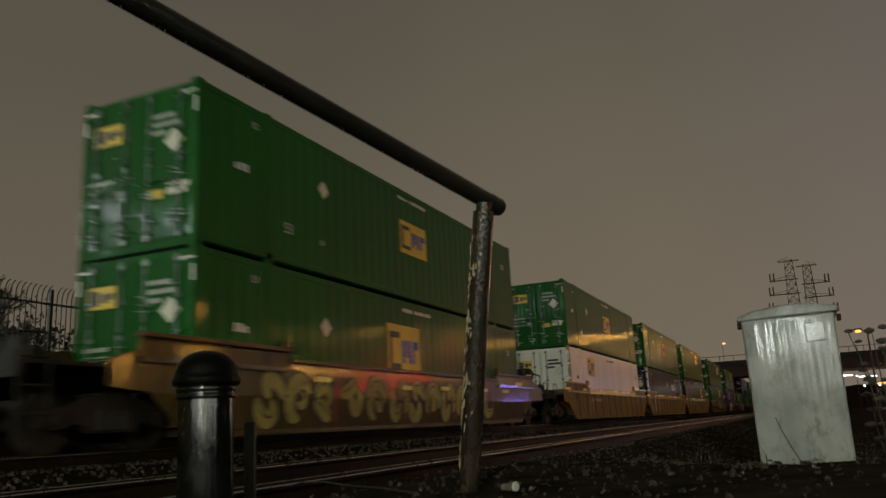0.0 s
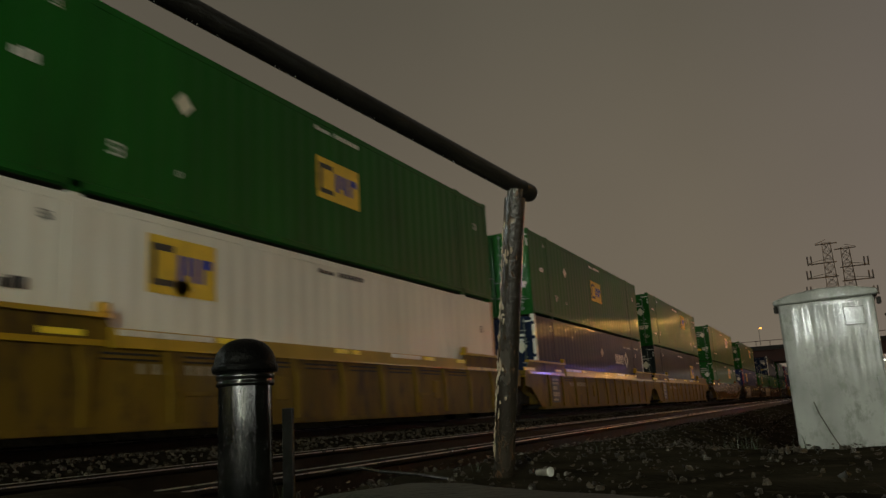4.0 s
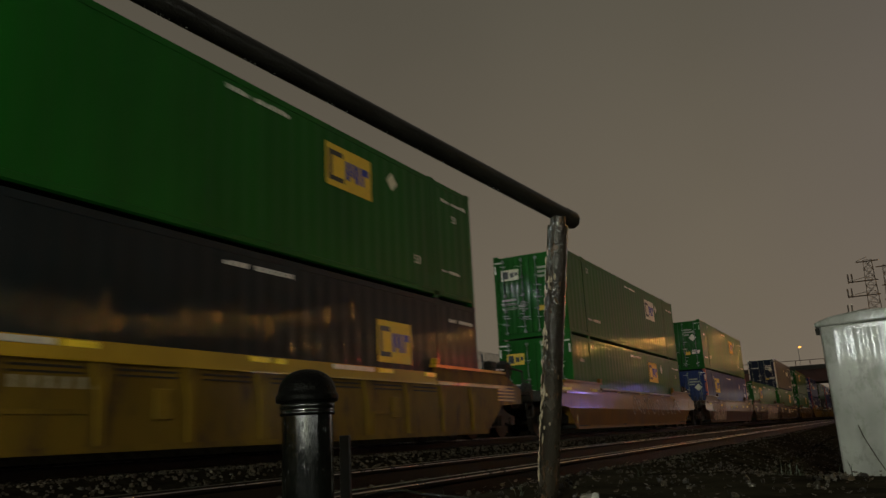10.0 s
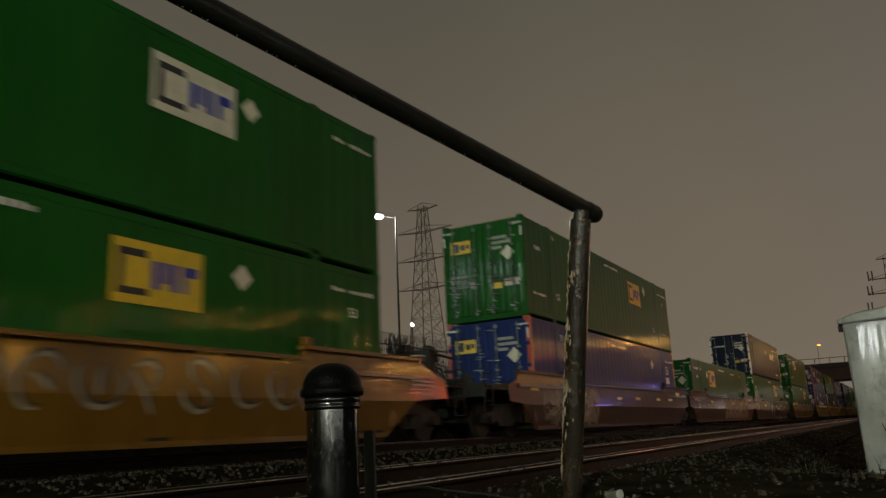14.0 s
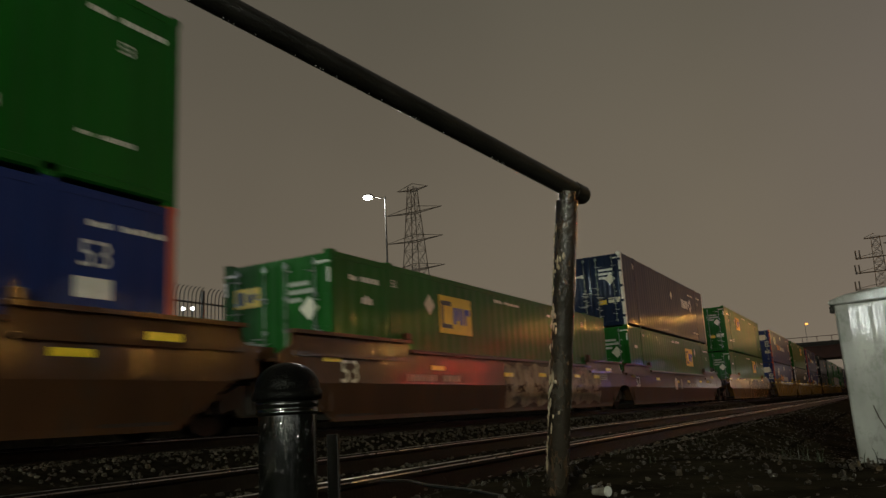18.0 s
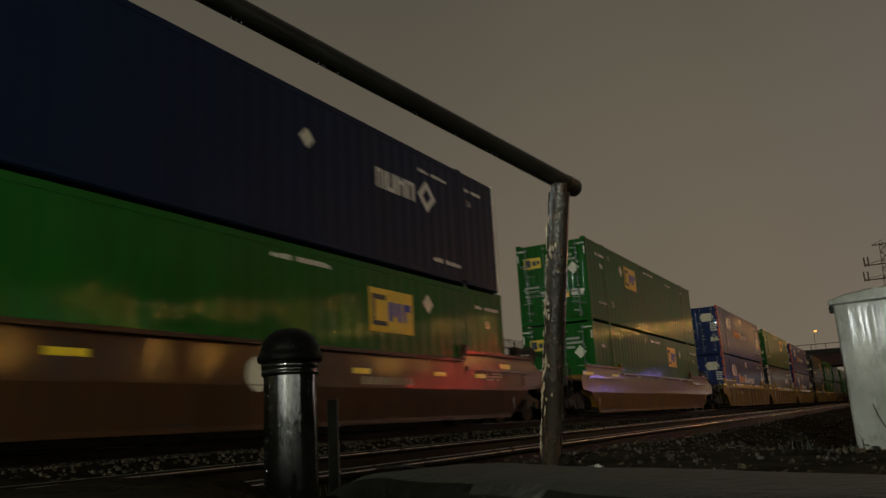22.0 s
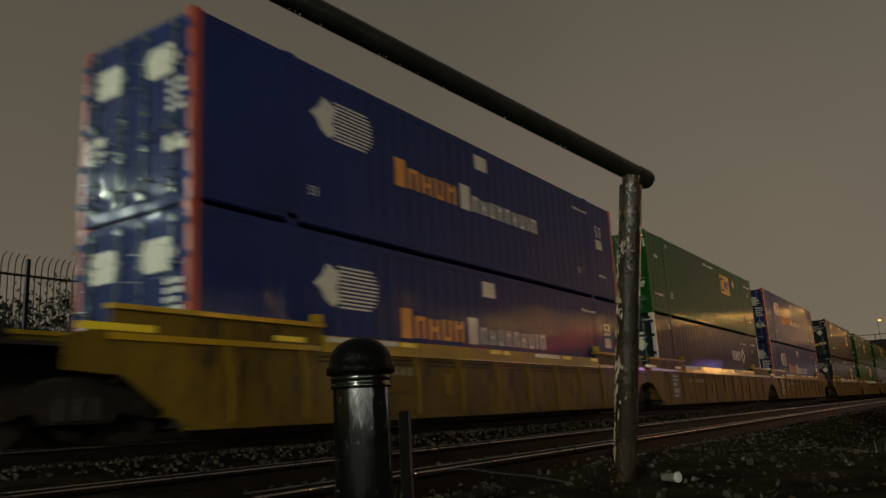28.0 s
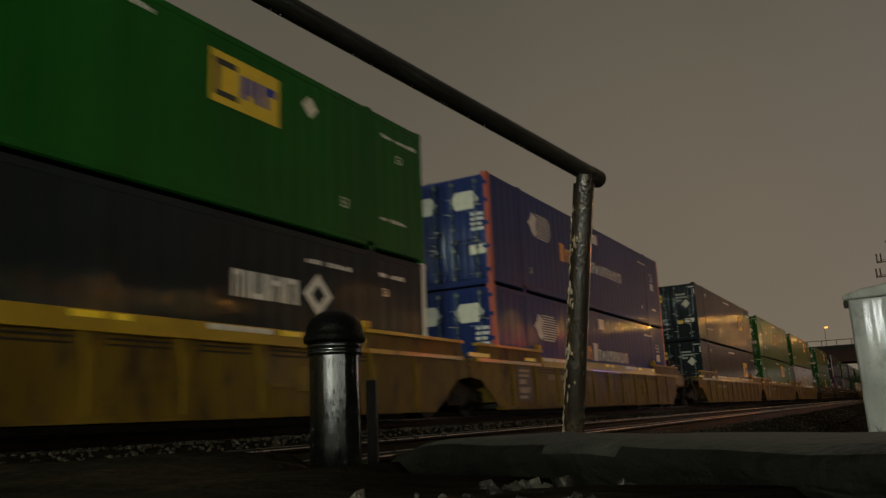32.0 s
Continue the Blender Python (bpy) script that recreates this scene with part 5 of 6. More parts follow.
def container(paint, scheme, label, post=None, style="a", badge=None):
    rng = random.Random(len(label) * 7 + len(scheme))
    t = thing("intermodal_container", label, "shipping container", "containers on the train")
    shell(t, paint, post or paint, 0.40, 0.016 if paint is WHITE or paint is GREY else 0.0100)
    end_door(t, paint, scheme, rng)
    ink = MARK_BLACK if scheme == "white" else MARK_WHITE
    if scheme == "hex":
        bm = bmesh.new()
        for a in (2.9,):
            prism(bm, [(a - 0.45, 2.02), (a - 0.28, 1.92), (a - 0.22, 1.80), (a, 1.66), (a + 0.18, 1.78), (a + 0.10, 1.98), (a + 0.18, 2.25), (a - 0.12, 2.38), (a - 0.25, 2.18)], "x", HALF + 0.003, HALF + 0.008)
        emblem = part("emblem", bm, MARK_WHITE, t, "white striped round emblem")
        bm = bmesh.new()
        for k in range(11):
            z = 1.66 + k * 0.068
            h = math.sqrt(max(0.0, 0.41 ** 2 - (z - 2.02) ** 2))
            plate(bm, 3.06, z, 3.35 + h + 0.35, z + 0.034)
        small(part("emblem_stripes", bm, MARK_WHITE, emblem))
        bm = bmesh.new()
        plate(bm, 4.78, 1.26, 5.12, 1.82)
        word(bm, ((0.36, 1), (0.36, 0.94), (0.34, 1), (0.36, 1)), 5.22, 1.28, 0.42, 0.11)
        small(part("orange_print", bm, MARK_ORANGE, t, "word-like orange blocks"))
        bm = bmesh.new()
        plate(bm, 7.15, 1.26, 7.55, 1.82)
        word(bm, ((0.26, 1), (0.26, 0.9), (0.24, 1), (0.24, 1), (0.26, 1), (0.24, 0.95), (0.28, 1), (0.10, 1), (0.28, 1)), 7.66, 1.28, 0.36, 0.12)
        small(part("white_print", bm, MARK_WHITE, t, "word-like white blocks"))
        bm = bmesh.new()
        plate(bm, 7.85, 2.32, 8.38, 2.66)
        part("notice", bm, MARK_WHITE, t)
        bm = bmesh.new()
        plate(bm, 14.72, 1.50, 15.17, 1.78)
        part("notice", bm, MARK_WHITE, t)
        digits(t, "53", 14.70, 1.86, 0.36, ink)
        digits(t, "53", 2.36, 0.56, 0.17, ink)
        digits(t, "53", 13.2, 0.60, 0.17, ink)
        for y0, z0, y1, z1, n in ((13.2, 2.45, 14.2, 2.52, 6), (14.75, 0.66, 15.3, 0.74, 6)):
            small(part("lettering", lettering(rng, y0, z0, y1, z1, n), ink, t))
    elif scheme == "navy":
        bm = word(bmesh.new(), ((0.20, 1), (0.08, 1), (0.36, 1), (0.34, 1), (0.32, 1)), 10.5, 1.62, 0.42, 0.05)
        small(part("white_print", bm, MARK_WHITE, t, "word-like white blocks"))
        bm = bmesh.new()
        prism(bm, [(12.15, 1.85), (12.53, 1.48), (12.92, 1.85), (12.53, 2.22)], "x", HALF + 0.003, HALF + 0.008)
        ring = part("emblem", bm, MARK_WHITE, t, "white diamond emblem with a hollow centre")
        bm = bmesh.new()
        prism(bm, [(12.35, 1.85), (12.53, 1.67), (12.71, 1.85), (12.53, 2.03)], "x", HALF + 0.008, HALF + 0.011)
        part("emblem_centre", bm, paint, ring)
        for y0, z0, y1, z1, n in ((12.2, 2.38, 13.5, 2.46, 9), (12.7, 0.40, 14.0, 0.50, 9), (14.4, 2.42, 15.3, 2.50, 7)):
            small(part("lettering", lettering(rng, y0, z0, y1, z1, n), ink, t))
        bm = bmesh.new()
        digits(t, "53", 1.55, 2.43, 0.2, ink)
        digits(t, "53", 14.5, 2.05, 0.16, ink)
        if paint is not BLACK:
            diamond(bm, 8.3, 2.0, 0.2)
            part("placard", bm, MARK_CREAM, t)
    else:
        y0, z0, w, h, panel = badge or (7.48, 1.21, 1.55, 0.85, MARK_YELLOW)
        yellow_badge(t, y0, z0, w, h, panel)
        small_marks(t, rng, style, ink)
        if paint is BLUE:
            bm = bmesh.new()
            plate(bm, 14.55, 1.48, 15.10, 1.74)
            part("notice", bm, MARK_WHITE, t)
            digits(t, "53", 14.60, 1.88, 0.36, ink)
        if paint is BLACK:
            return t
        bm = bmesh.new()
        diamond(bm, *{"a": (3.9, 1.88, 0.20), "b": (12.35, 2.30, 0.21), "c": (12.5, 2.2, 0.21), "d": (3.55, 2.2, 0.23), "e": (3.98, 2.2, 0.23)}[style])
        part("placard", bm, MARK_CREAM, t, "pale diamond placard")
    return t


def wheelset(parent, y):
    bm = bmesh.new()
    for s in (-1, 1):
        x = s * 0.7535
        tube(bm, (x - 0.06, y, 0.42), (x + 0.06, y, 0.42), 0.42, sides=28)
        tube(bm, (x - s * 0.085, y, 0.42), (x - s * 0.06, y, 0.42), 0.45, sides=28)
    tube(bm, (-1.05, y, 0.42), (1.05, y, 0.42), 0.08, sides=10)
    return part("wheelset", bm, WHEEL, parent)


def truck(parent, y):
    bm = boxes((-1.1, 1.1, y - 0.25, y + 0.25, 0.48, 0.80))
    tr = part("truck", bm, STEEL_DARK, parent, "dark cast steel truck")
    for s in (-1, 1):
        bm = bmesh.new()
        out = [(y - 1.2, 0.34), (y - 0.95, 0.30), (y - 0.55, 0.40), (y - 0.4, 0.26), (y + 0.4, 0.26), (y + 0.55, 0.40), (y + 0.95, 0.30), (y + 1.2, 0.34), (y + 1.2, 0.54), (y + 0.8, 0.62), (y + 0.45, 0.74), (y - 0.45, 0.74), (y - 0.8, 0.62), (y - 1.2, 0.54)]
        prism(bm, out, "x", s * 1.0 - 0.07, s * 1.0 + 0.07)
        part("side_frame", bm, STEEL_DARK, tr)
        bm = bmesh.new()
        for dy in (-0.22, 0, 0.22):
            tube(bm, (s * 1.06, y + dy, 0.30), (s * 1.06, y + dy, 0.56), 0.075, sides=10)
        part("spring", bm, STEEL_DARK, tr)
        for dy in (-0.89, 0.89):
            bm = bmesh.new()
            tube(bm, (s * 0.98, y + dy, 0.42), (s * 1.12, y + dy, 0.42), 0.105, sides=14)
            part("axle_box", bm, WHEEL, tr)
    for dy in (-0.89, 0.89):
        wheelset(tr, y + dy)


def tuck(z):
    """How far the lower half of a plain side slopes in."""
    return 0.15 * max(0.0, 0.78 - z) + 0.05 * max(0.0, z - 0.78)


def well_car(paint, label, front, rear, ribs=True, tapes=(), graffiti=0, panel=True, numbers=True):
    """One well of a stack car. front, rear: the lengths from the load to the car's ends; over 2.5 it has its own truck and coupler."""
    t = thing("well_car", label, "rail car", "well cars of the train")
    rng = random.Random(int(front * 10) + len(label) + graffiti)
    # Yellow cars take the darker, shaded copy for plates, ribs and ends.
    plate_paint = CAR_YELLOW_SHADE if paint is CAR_YELLOW else paint
    f_end, r_end = -front + 0.08, LONG + rear - 0.08
    if front > 2.5:
        f_end = -front + 0.45
    if rear > 2.5:
        r_end = LONG + rear - 0.45
    tail, tail_f = (2.35 if rear > 2.5 else 1.8), 1.8
    for s in (1, -1):
        # side plate: deep well, cut up over the trucks
        out = [(-0.10, 0.14), (LONG + 0.10, 0.14), (LONG + 1.05, 0.80), (min(r_end, LONG + tail), 0.86), (min(r_end, LONG + tail), 1.24), (LONG + tail - 0.55, 1.40), (LONG + 1.2, 1.62), (LONG - 2.45, 1.62), (LONG - 2.55, 1.44), (2.55, 1.44), (2.45, 1.62), (-1.2, 1.62), (0.55 - tail_f, 1.40), (max(f_end, -tail_f), 1.24), (max(f_end, -tail_f), 0.86), (-1.05, 0.80)]
        bm = bmesh.new()
        prism(bm, out, "x", min(s * 1.385, s * 1.41), max(s * 1.385, s * 1.41))
        if not ribs:
            bmesh.ops.bisect_plane(bm, geom=list(bm.verts) + list(bm.edges) + list(bm.faces), plane_co=(0, 0, 0.78), plane_no=(0, 0, 1))
            for v in bm.verts:
                v.co.x -= s * tuck(v.co.z)
        side = part("side_plate", bm, plate_paint, t)
        low = 1.21 if ribs else 1.40
        bm = bmesh.new()
        prism(bm, [(s * 1.315, 1.475), (s * 1.436, 1.475), (s * 1.478, low + 0.02), (s * 1.478, low), (s * 1.315, low)], "y", 2.5, LONG - 2.5)
        part("top_chord", bm, paint, side)
        for y0, y1 in ((-1.25, 2.5), (LONG - 2.5, LONG + 1.25)):
            bm = boxes((min(s * 1.315, s * 1.47), max(s * 1.315, s * 1.47), y0, y1, 1.59, 1.655))
            part("end_chord", bm, paint, side)
            bm = boxes((min(s * 1.41, s * 1.455), max(s * 1.41, s * 1.455), y0 if y0 < 0 else y0 + 0.1, y1 if y0 > 0 else y1 - 0.1, 1.22, 1.30))
            part("belt_rail", bm, paint, side)
            bm = bevelled(boxes((min(s * 1.33, s * 1.465), max(s * 1.33, s * 1.465), (2.30 if y0 < 0 else y0 + 0.02), (2.48 if y0 < 0 else y0 + 0.2), 1.655, 1.80)), 0.02, 1)
            part("load_guide", bm, paint, side)
        bm = boxes((min(s * 1.25, s * (1.455 if ribs else 1.345)), max(s * 1.25, s * (1.455 if ribs else 1.345)), -0.05, LONG + 0.05, 0.12, 0.20))
        part("bottom_chord", bm, plate_paint, side)
        if ribs:
            bm = bmesh.new()
            prism(bm, [(-0.15, 1.21), (-0.05, 0.78), (-0.045, 0.20), (0.045, 0.20), (0.05, 0.78), (0.15, 1.21)], "x", min(s * 1.41, s * 1.456), max(s * 1.41, s * 1.456))
            first = part("rib", bm, plate_paint, side)
            first.location = (0, 0.65, 0)
            for k in range(1, 11 if s > 0 else 3):
                again(first, side, pose(0, 0.65 + k * 1.48, 0))
            bm = boxes((1.412, 1.425, 0, 1.0, 1.125, 1.155), (1.412, 1.425, 0, 1.0, 1.055, 1.080))
            if s > 0:
                lip = part("lip", bm, STEEL_DARK, side, "dark slots under the top chord")
                lip.location = (0, 2.37, 0)
                for k in range(1, 8):
                    again(lip, side, pose(0, 2.37 + k * 1.48, 0))
                bm = boxes((1.41, 1.44, 0, 1.15, 0.58, 0.64), (1.41, 1.44, 0, 0.06, 0.20, 0.58))
                stiff = part("stiffener", bm, plate_paint, side)
                stiff.location = (0, 3.75, 0)
                again(stiff, side, pose(0, 3.75 + 1.48 * 5, 0))
                bm = bevelled(boxes((1.41, 1.447, -0.16, 0.16, 0.50, 0.92)), 0.02, 1)
                pocket = part("jacking_pocket", bm, plate_paint, side)
                pocket.location = (0, 6.1, 0)
                again(pocket, side, pose(0, 12.02, 0))
        for y0, y1, z0, z1 in tapes:
            if s > 0:
                flush = 1.411 - (tuck(z0) if not ribs else 0.0)
                bm = boxes((flush, flush + 0.006, y0, y1, z0, z1) if not ribs or not 2.4 < y0 < LONG - 2.5 else (1.44, 1.466, y0, y1, z0, z1))
                part("reflective_tape", bm, REFLECTIVE, side, "yellow reflective tape")
        for y0, y1, z0, z1 in WT:
            if s > 0 and ribs:
                part("reflective_tape", boxes((1.44, 1.466, y0, y1, z0, z1)), TAPE_WHITE, side, "white reflective tape")
    # the well's cross members and end bulkheads
    for y0, y1 in ((0.05, 1.2), (LONG - 1.2, LONG - 0.05), (5.2, 5.6), (10.6, 11.0)):
        part("cross_member", boxes((-1.33, 1.33, y0, y1, 0.16, 0.275)), STEEL_DARK, t)
    for end, sign, y in ((f_end, -1, -0.16), (r_end, 1, LONG + 0.16)):
        lo, hi = sorted((y, end))
        bm = boxes((-1.385, 1.385, min(y, y + sign * 0.05), max(y, y + sign * 0.05), 0.3, 1.40))
        part("bulkhead", bm, plate_paint, t)
        bm = boxes((-0.42, 0.42, lo, hi, 0.78, 1.12), (-1.36, 1.36, lo + 0.02, hi - 0.02, 1.12, 1.17))
        deck = part("end_deck", bm, STEEL_DARK if abs(end - y) > 2 else paint, t)
        bm = bmesh.new()
        for k in range(6):
            a = lo + 0.15 + (hi - lo - 0.3) * k / 5
            box(bm, -1.2, 1.2, a - 0.03, a + 0.03, 1.17, 1.205)
        part("tread_strip", bm, STEEL_DARK, deck)
        if abs(end - y) > 2:
            bm = boxes((-0.16, 0.16, end - 0.03, end + sign * 0.42, 0.72, 0.98), (-0.24, 0.24, end + sign * 0.34, end + sign * 0.52, 0.68, 1.02)) if sign > 0 else boxes((-0.16, 0.16, end - 0.42, end + 0.03, 0.72, 0.98), (-0.24, 0.24, end - 0.52, end - 0.34, 0.68, 1.02))
            part("coupler", bm, STEEL_DARK, t)
            bm = boxes((-1.40, 1.40, min(end, end - sign * 0.12), max(end, end - sign * 0.12), 0.95, 1.26))
            part("end_sill", bm, STEEL_DARK, t)
            for s in (-1, 1):
                bm = bmesh.new()
                tube(bm, (s * 1.38, end - sign * 0.06, 0.5), (s * 1.38, end - sign * 0.06, 1.5), 0.018, sides=6)
                tube(bm, (s * 1.38, end - sign * 0.5, 0.5), (s * 1.38, end - sign * 0.5, 1.5), 0.018, sides=6)
                for z in (0.5, 0.85, 1.2, 1.5):
                    tube(bm, (s * 1.38, end - sign * 0.06, z), (s * 1.38, end - sign * 0.5, z), 0.016, sides=6)
                part("ladder", bm, STEEL_DARK, t)
            bm = bmesh.new()
            tube(bm, (0.7, end - sign * 0.5, 1.15), (0.7, end - sign * 0.5, 1.36), 0.04, sides=8)
            tube(bm, (0.7, end - sign * 0.5 - 0.02, 1.36), (0.7, end - sign * 0.5 + 0.02, 1.36), 0.19, sides=18)
            part("brake_wheel", bm, STEEL_DARK, t)
            if sign > 0:
                # hand brake stand, valve box and hoses on the platform
                b0 = end - sign * 0.75
                bm = bevelled(boxes((0.55, 1.0, b0 - 0.14, b0 + 0.14, 1.17, 1.98)), 0.03, 1)
                stand = part("brake_stand", bm, STEEL_DARK, t, "dark brake stand on the end platform")
                bm = bmesh.new()
                tube(bm, (0.78, b0 + sign * 0.15, 1.82), (0.78, b0 + sign * 0.20, 1.82), 0.27, sides=20)
                part("hand_wheel", bm, STEEL_DARK, stand)
                bm = bmesh.new()
                tube(bm, (1.05, b0, 1.86), (1.05, b0 + sign * 0.9, 1.80), 0.03, sides=8)
                tube(bm, (1.05, b0 + sign * 0.9, 1.80), (1.05, b0 + sign * 0.9, 1.17), 0.025, sides=8)
                part("grab_rail", bm, STEEL_DARK, stand)
                b1 = end - sign * 1.85
                bm = bevelled(boxes((0.75, 1.2, b1 - 0.32, b1 + 0.32, 1.17, 1.78), (0.85, 1.1, b1 - 0.18, b1 + 0.18, 1.78, 1.98)), 0.04, 1)
                box_part = part("valve_box", bm, STEEL_DARK, t, "dark valve box on the end platform")
                bm = bmesh.new()
                tube(bm, (1.22, b1 - 0.2, 1.72), (1.22, b1 + 0.35, 1.76), 0.02, sides=8)
                part("handle", bm, BARE, box_part)
                for k in range(5):
                    z = 0.92 + k * 0.085
                    bm = boxes((1.41, 1.428, min(b1 - sign * 0.55, b1 + sign * 0.45), max(b1 - sign * 0.55, b1 + sign * 0.45), z, z + 0.035))
                    part("step_tread", bm, paint, t)
            bm = bmesh.new()
            tube(bm, (-0.9, end - sign * 1.3, 1.35), (0.2, end - sign * 1.3, 1.35), 0.17, sides=12)
            part("air_tank", bm, STEEL_DARK, t)
            truck(t, end - sign * 1.85)
        elif sign < 0:
            bm = boxes((-1.15, 1.15, end - 0.35, end + 0.2, 1.16, 1.36))
            part("articulation", bm, plate_paint, t)
            truck(t, -front)
    # stencils on the side towards the camera
    if panel:
        bm = boxes((1.412, 1.420, 0.95, 1.75, 0.32, 1.18))
        p = part("data_panel", bm, MARK_BLACK, t, "black stencil panel with pale marks")
        bm = bmesh.new()
        for z, h, w in ((1.04, 0.07, 0.66), (0.92, 0.07, 0.6), (0.74, 0.12, 0.44), (0.52, 0.14, 0.66), (0.38, 0.07, 0.5)):
            n = 5
            for k in range(n):
                box(bm, 1.420, 1.423, 1.0 + k * w / n, 1.0 + (k + 0.85) * w / n, z, z + h)
        small(part("stencil", bm, STENCIL, p))
    if numbers:
        bm = bmesh.new()
        for y in (3.0, 3.26, 3.52, 3.9, 4.12, 4.34, 4.56, 4.78, 5.0):
            box(bm, 1.412, 1.415, y, y + 0.10, 0.88, 1.02)
        small(part("stencil", bm, STENCIL, t))
    if graffiti:
        spray(t, rng, graffiti)
    if paint is CAR_BROWN and graffiti != 2:
        digits(t, "53", 0.05, 0.79, 0.42, MARK_CREAM, x=1.418)
        bm = bmesh.new()
        for k in range(4):
            for j in range(6):
                if rng.random() < 0.85:
                    box(bm, 1.4125, 1.4155, 14.75 + j * 0.15, 14.87 + j * 0.15, 1.0 + k * 0.07, 1.045 + k * 0.07)
        y, last = (2.3, 4.6) if graffiti else (9.62, 11.3)
        while y < last:
            w = rng.uniform(0.10, 0.17)
            if rng.random() < 0.85:
                box(bm, 1.408, 1.411, y, y + w, 0.84, 0.98)
            y += w + 0.06
        small(part("stencil", bm, STENCIL, t))
        if not graffiti:
            for y, r, material in ((6.9, 0.27, MARK_CREAM), (8.0, 0.23, STENCIL)):
                bm = bmesh.new()
                prism(bm, [(y + r * math.cos(a), 0.95 + r * math.sin(a)) for a in [2 * math.pi * j / 28 for j in range(28)]], "x", 1.407, 1.4095)
                part("emblem", bm, material, t, "round faded emblem")
    return t


def stroke(bm, pts, w, x, soft=0.75):
    """A broad sprayed stroke along a bent line on the side plate, thinner at its ends."""
    last = None
    n = len(pts)
    for j, (y, z) in enumerate(pts):
        a, b = pts[max(0, j - 1)], pts[min(n - 1, j + 1)]
        d = Vector((b[0] - a[0], b[1] - a[1], 0)).normalized()
        half = w * (1 - soft * abs(2 * j / (n - 1) - 1) ** 4) / 2
        pair = [bm.verts.new((x, y - d.y * half, min(1.38, max(0.22, z + d.x * half)))), bm.verts.new((x, y + d.y * half, min(1.38, max(0.22, z - d.x * half))))]
        if last:
            bm.faces.new((last[0], last[1], pair[1], pair[0]))
        last = pair


def bent(y, z, ry, rz, a0, a1, n=14):
    return [(y + ry * math.cos(a0 + (a1 - a0) * k / n), z + rz * math.sin(a0 + (a1 - a0) * k / n)) for k in range(n + 1)]


def sprayed(t, bm, material):
    for v in bm.verts:
        v.co.x -= tuck(v.co.z)
    geo = bmesh.ops.extrude_face_region(bm, geom=list(bm.faces))
    bmesh.ops.translate(bm, vec=(0.0015, 0, 0), verts=[v for v in geo["geom"] if isinstance(v, bmesh.types.BMVert)])
    small(part("graffiti", bm, material, t, "sprayed graffiti shapes, unreadable"))


def spray(t, rng, kind):
    """Swollen sprayed shapes along the side plate, no words."""
    fill, line, back, extra = bmesh.new(), bmesh.new(), bmesh.new(), bmesh.new()
    start, span, step = {1: (1.4, 11.6, 1.05), 2: (0.7, 3.5, 0.7), 3: (7.3, 6.6, 1.1), 4: (6.4, 8.5, 0.85)}[kind]
    k, y = 0, start
    while y < start + span:
        w = step * rng.uniform(0.85, 1.1)
        z, rz = (0.72, 0.36) if kind == 1 else (0.92, 0.34)
        x = 1.4135 + 0.0004 * (k % 4)
        c = y + w / 2
        turn = rng.choice((0, 1, 2, 3))
        if turn == 0:
            loops = [bent(c, z, w * 0.36, rz, 0.9, 5.4), [(c - w * 0.2, z), (c + w * 0.05, z + 0.02), (c + w * 0.25, z)]]
        elif turn == 1:
            loops = [bent(c, z + 0.1, w * 0.34, rz, 3.0, 6.6)]
        elif turn == 2:
            loops = [bent(c, z + rz * 0.5, w * 0.30, rz * 0.5, 0.3, 4.6), bent(c, z - rz * 0.5, w * 0.30, rz * 0.5, 1.5, -3.0)]
        else:
            loops = [[(c - w * 0.25, z + rz), (c - w * 0.22, z), (c - w * 0.25, z - rz)], bent(c - w * 0.1, z + rz * 0.4, w * 0.34, rz * 0.55, 1.7, -1.7)]
        lean = rng.choice((-1, 1)) * rng.uniform(0.5, 1.4)
        if kind == 2:
            stroke(back, [(c + 0.05 * math.sin(j * 1.7), 1.36 - j * 0.112) for j in range(11)], 1.1, x - 0.0024, soft=0.35)
        if kind == 3:
            lean = rng.uniform(-0.25, 0.25)
            stroke(back, [(c + 0.04 * math.sin(j * 2.0), 1.37 - j * 0.118) for j in range(11)], 1.5, x - 0.0024, soft=0.3)
            loops = [[(c - w * 0.3 + j * w * 0.3 + rng.uniform(-0.08, 0.08), z + rz * 1.15), (c - w * 0.3 + j * w * 0.3, z), (c - w * 0.3 + j * w * 0.3 + rng.uniform(-0.2, 0.2), z - rz * rng.uniform(0.5, 1.2))] for j in range(3)]
        for pts in loops:
            if len(pts) == 3:
                pts = [(p[0] + (q[0] - p[0]) * f, p[1] + (q[1] - p[1]) * f) for p, q in zip(pts, pts[1:]) for f in (0.0, 0.25, 0.5, 0.75)] + [pts[-1]]
            pts = [(c + (a - c) * math.cos(lean) - (b - z) * math.sin(lean), z + (a - c) * math.sin(lean) + (b - z) * math.cos(lean)) for a, b in pts]
            if kind == 4:
                stroke(fill, pts, 0.07, x)
                stroke(line, [(a + 0.05, b + 0.05) for a, b in pts], 0.04, x + 0.0019)
                continue
            stroke(back, pts, 0.46 if kind == 1 else 0.78, x - 0.0017)
            stroke(fill, pts, {1: 0.30, 2: 0.34, 3: 0.26}[kind], x)
            if rng.random() < 0.7:
                stroke(line, [(a + 0.03, b + 0.05) for a, b in pts], 0.035, x + 0.0019)
        if k % 3 == 2:
            stroke(extra, bent(c + w * 0.5, z, 0.16, rz, 1.2, 5.0), 0.2, x - 0.0009)
        y += w
        k += 1
    if kind != 4:
        sprayed(t, back, {1: SPRAY_DARK, 2: SPRAY_HAZE, 3: SPRAY_MIST}[kind])
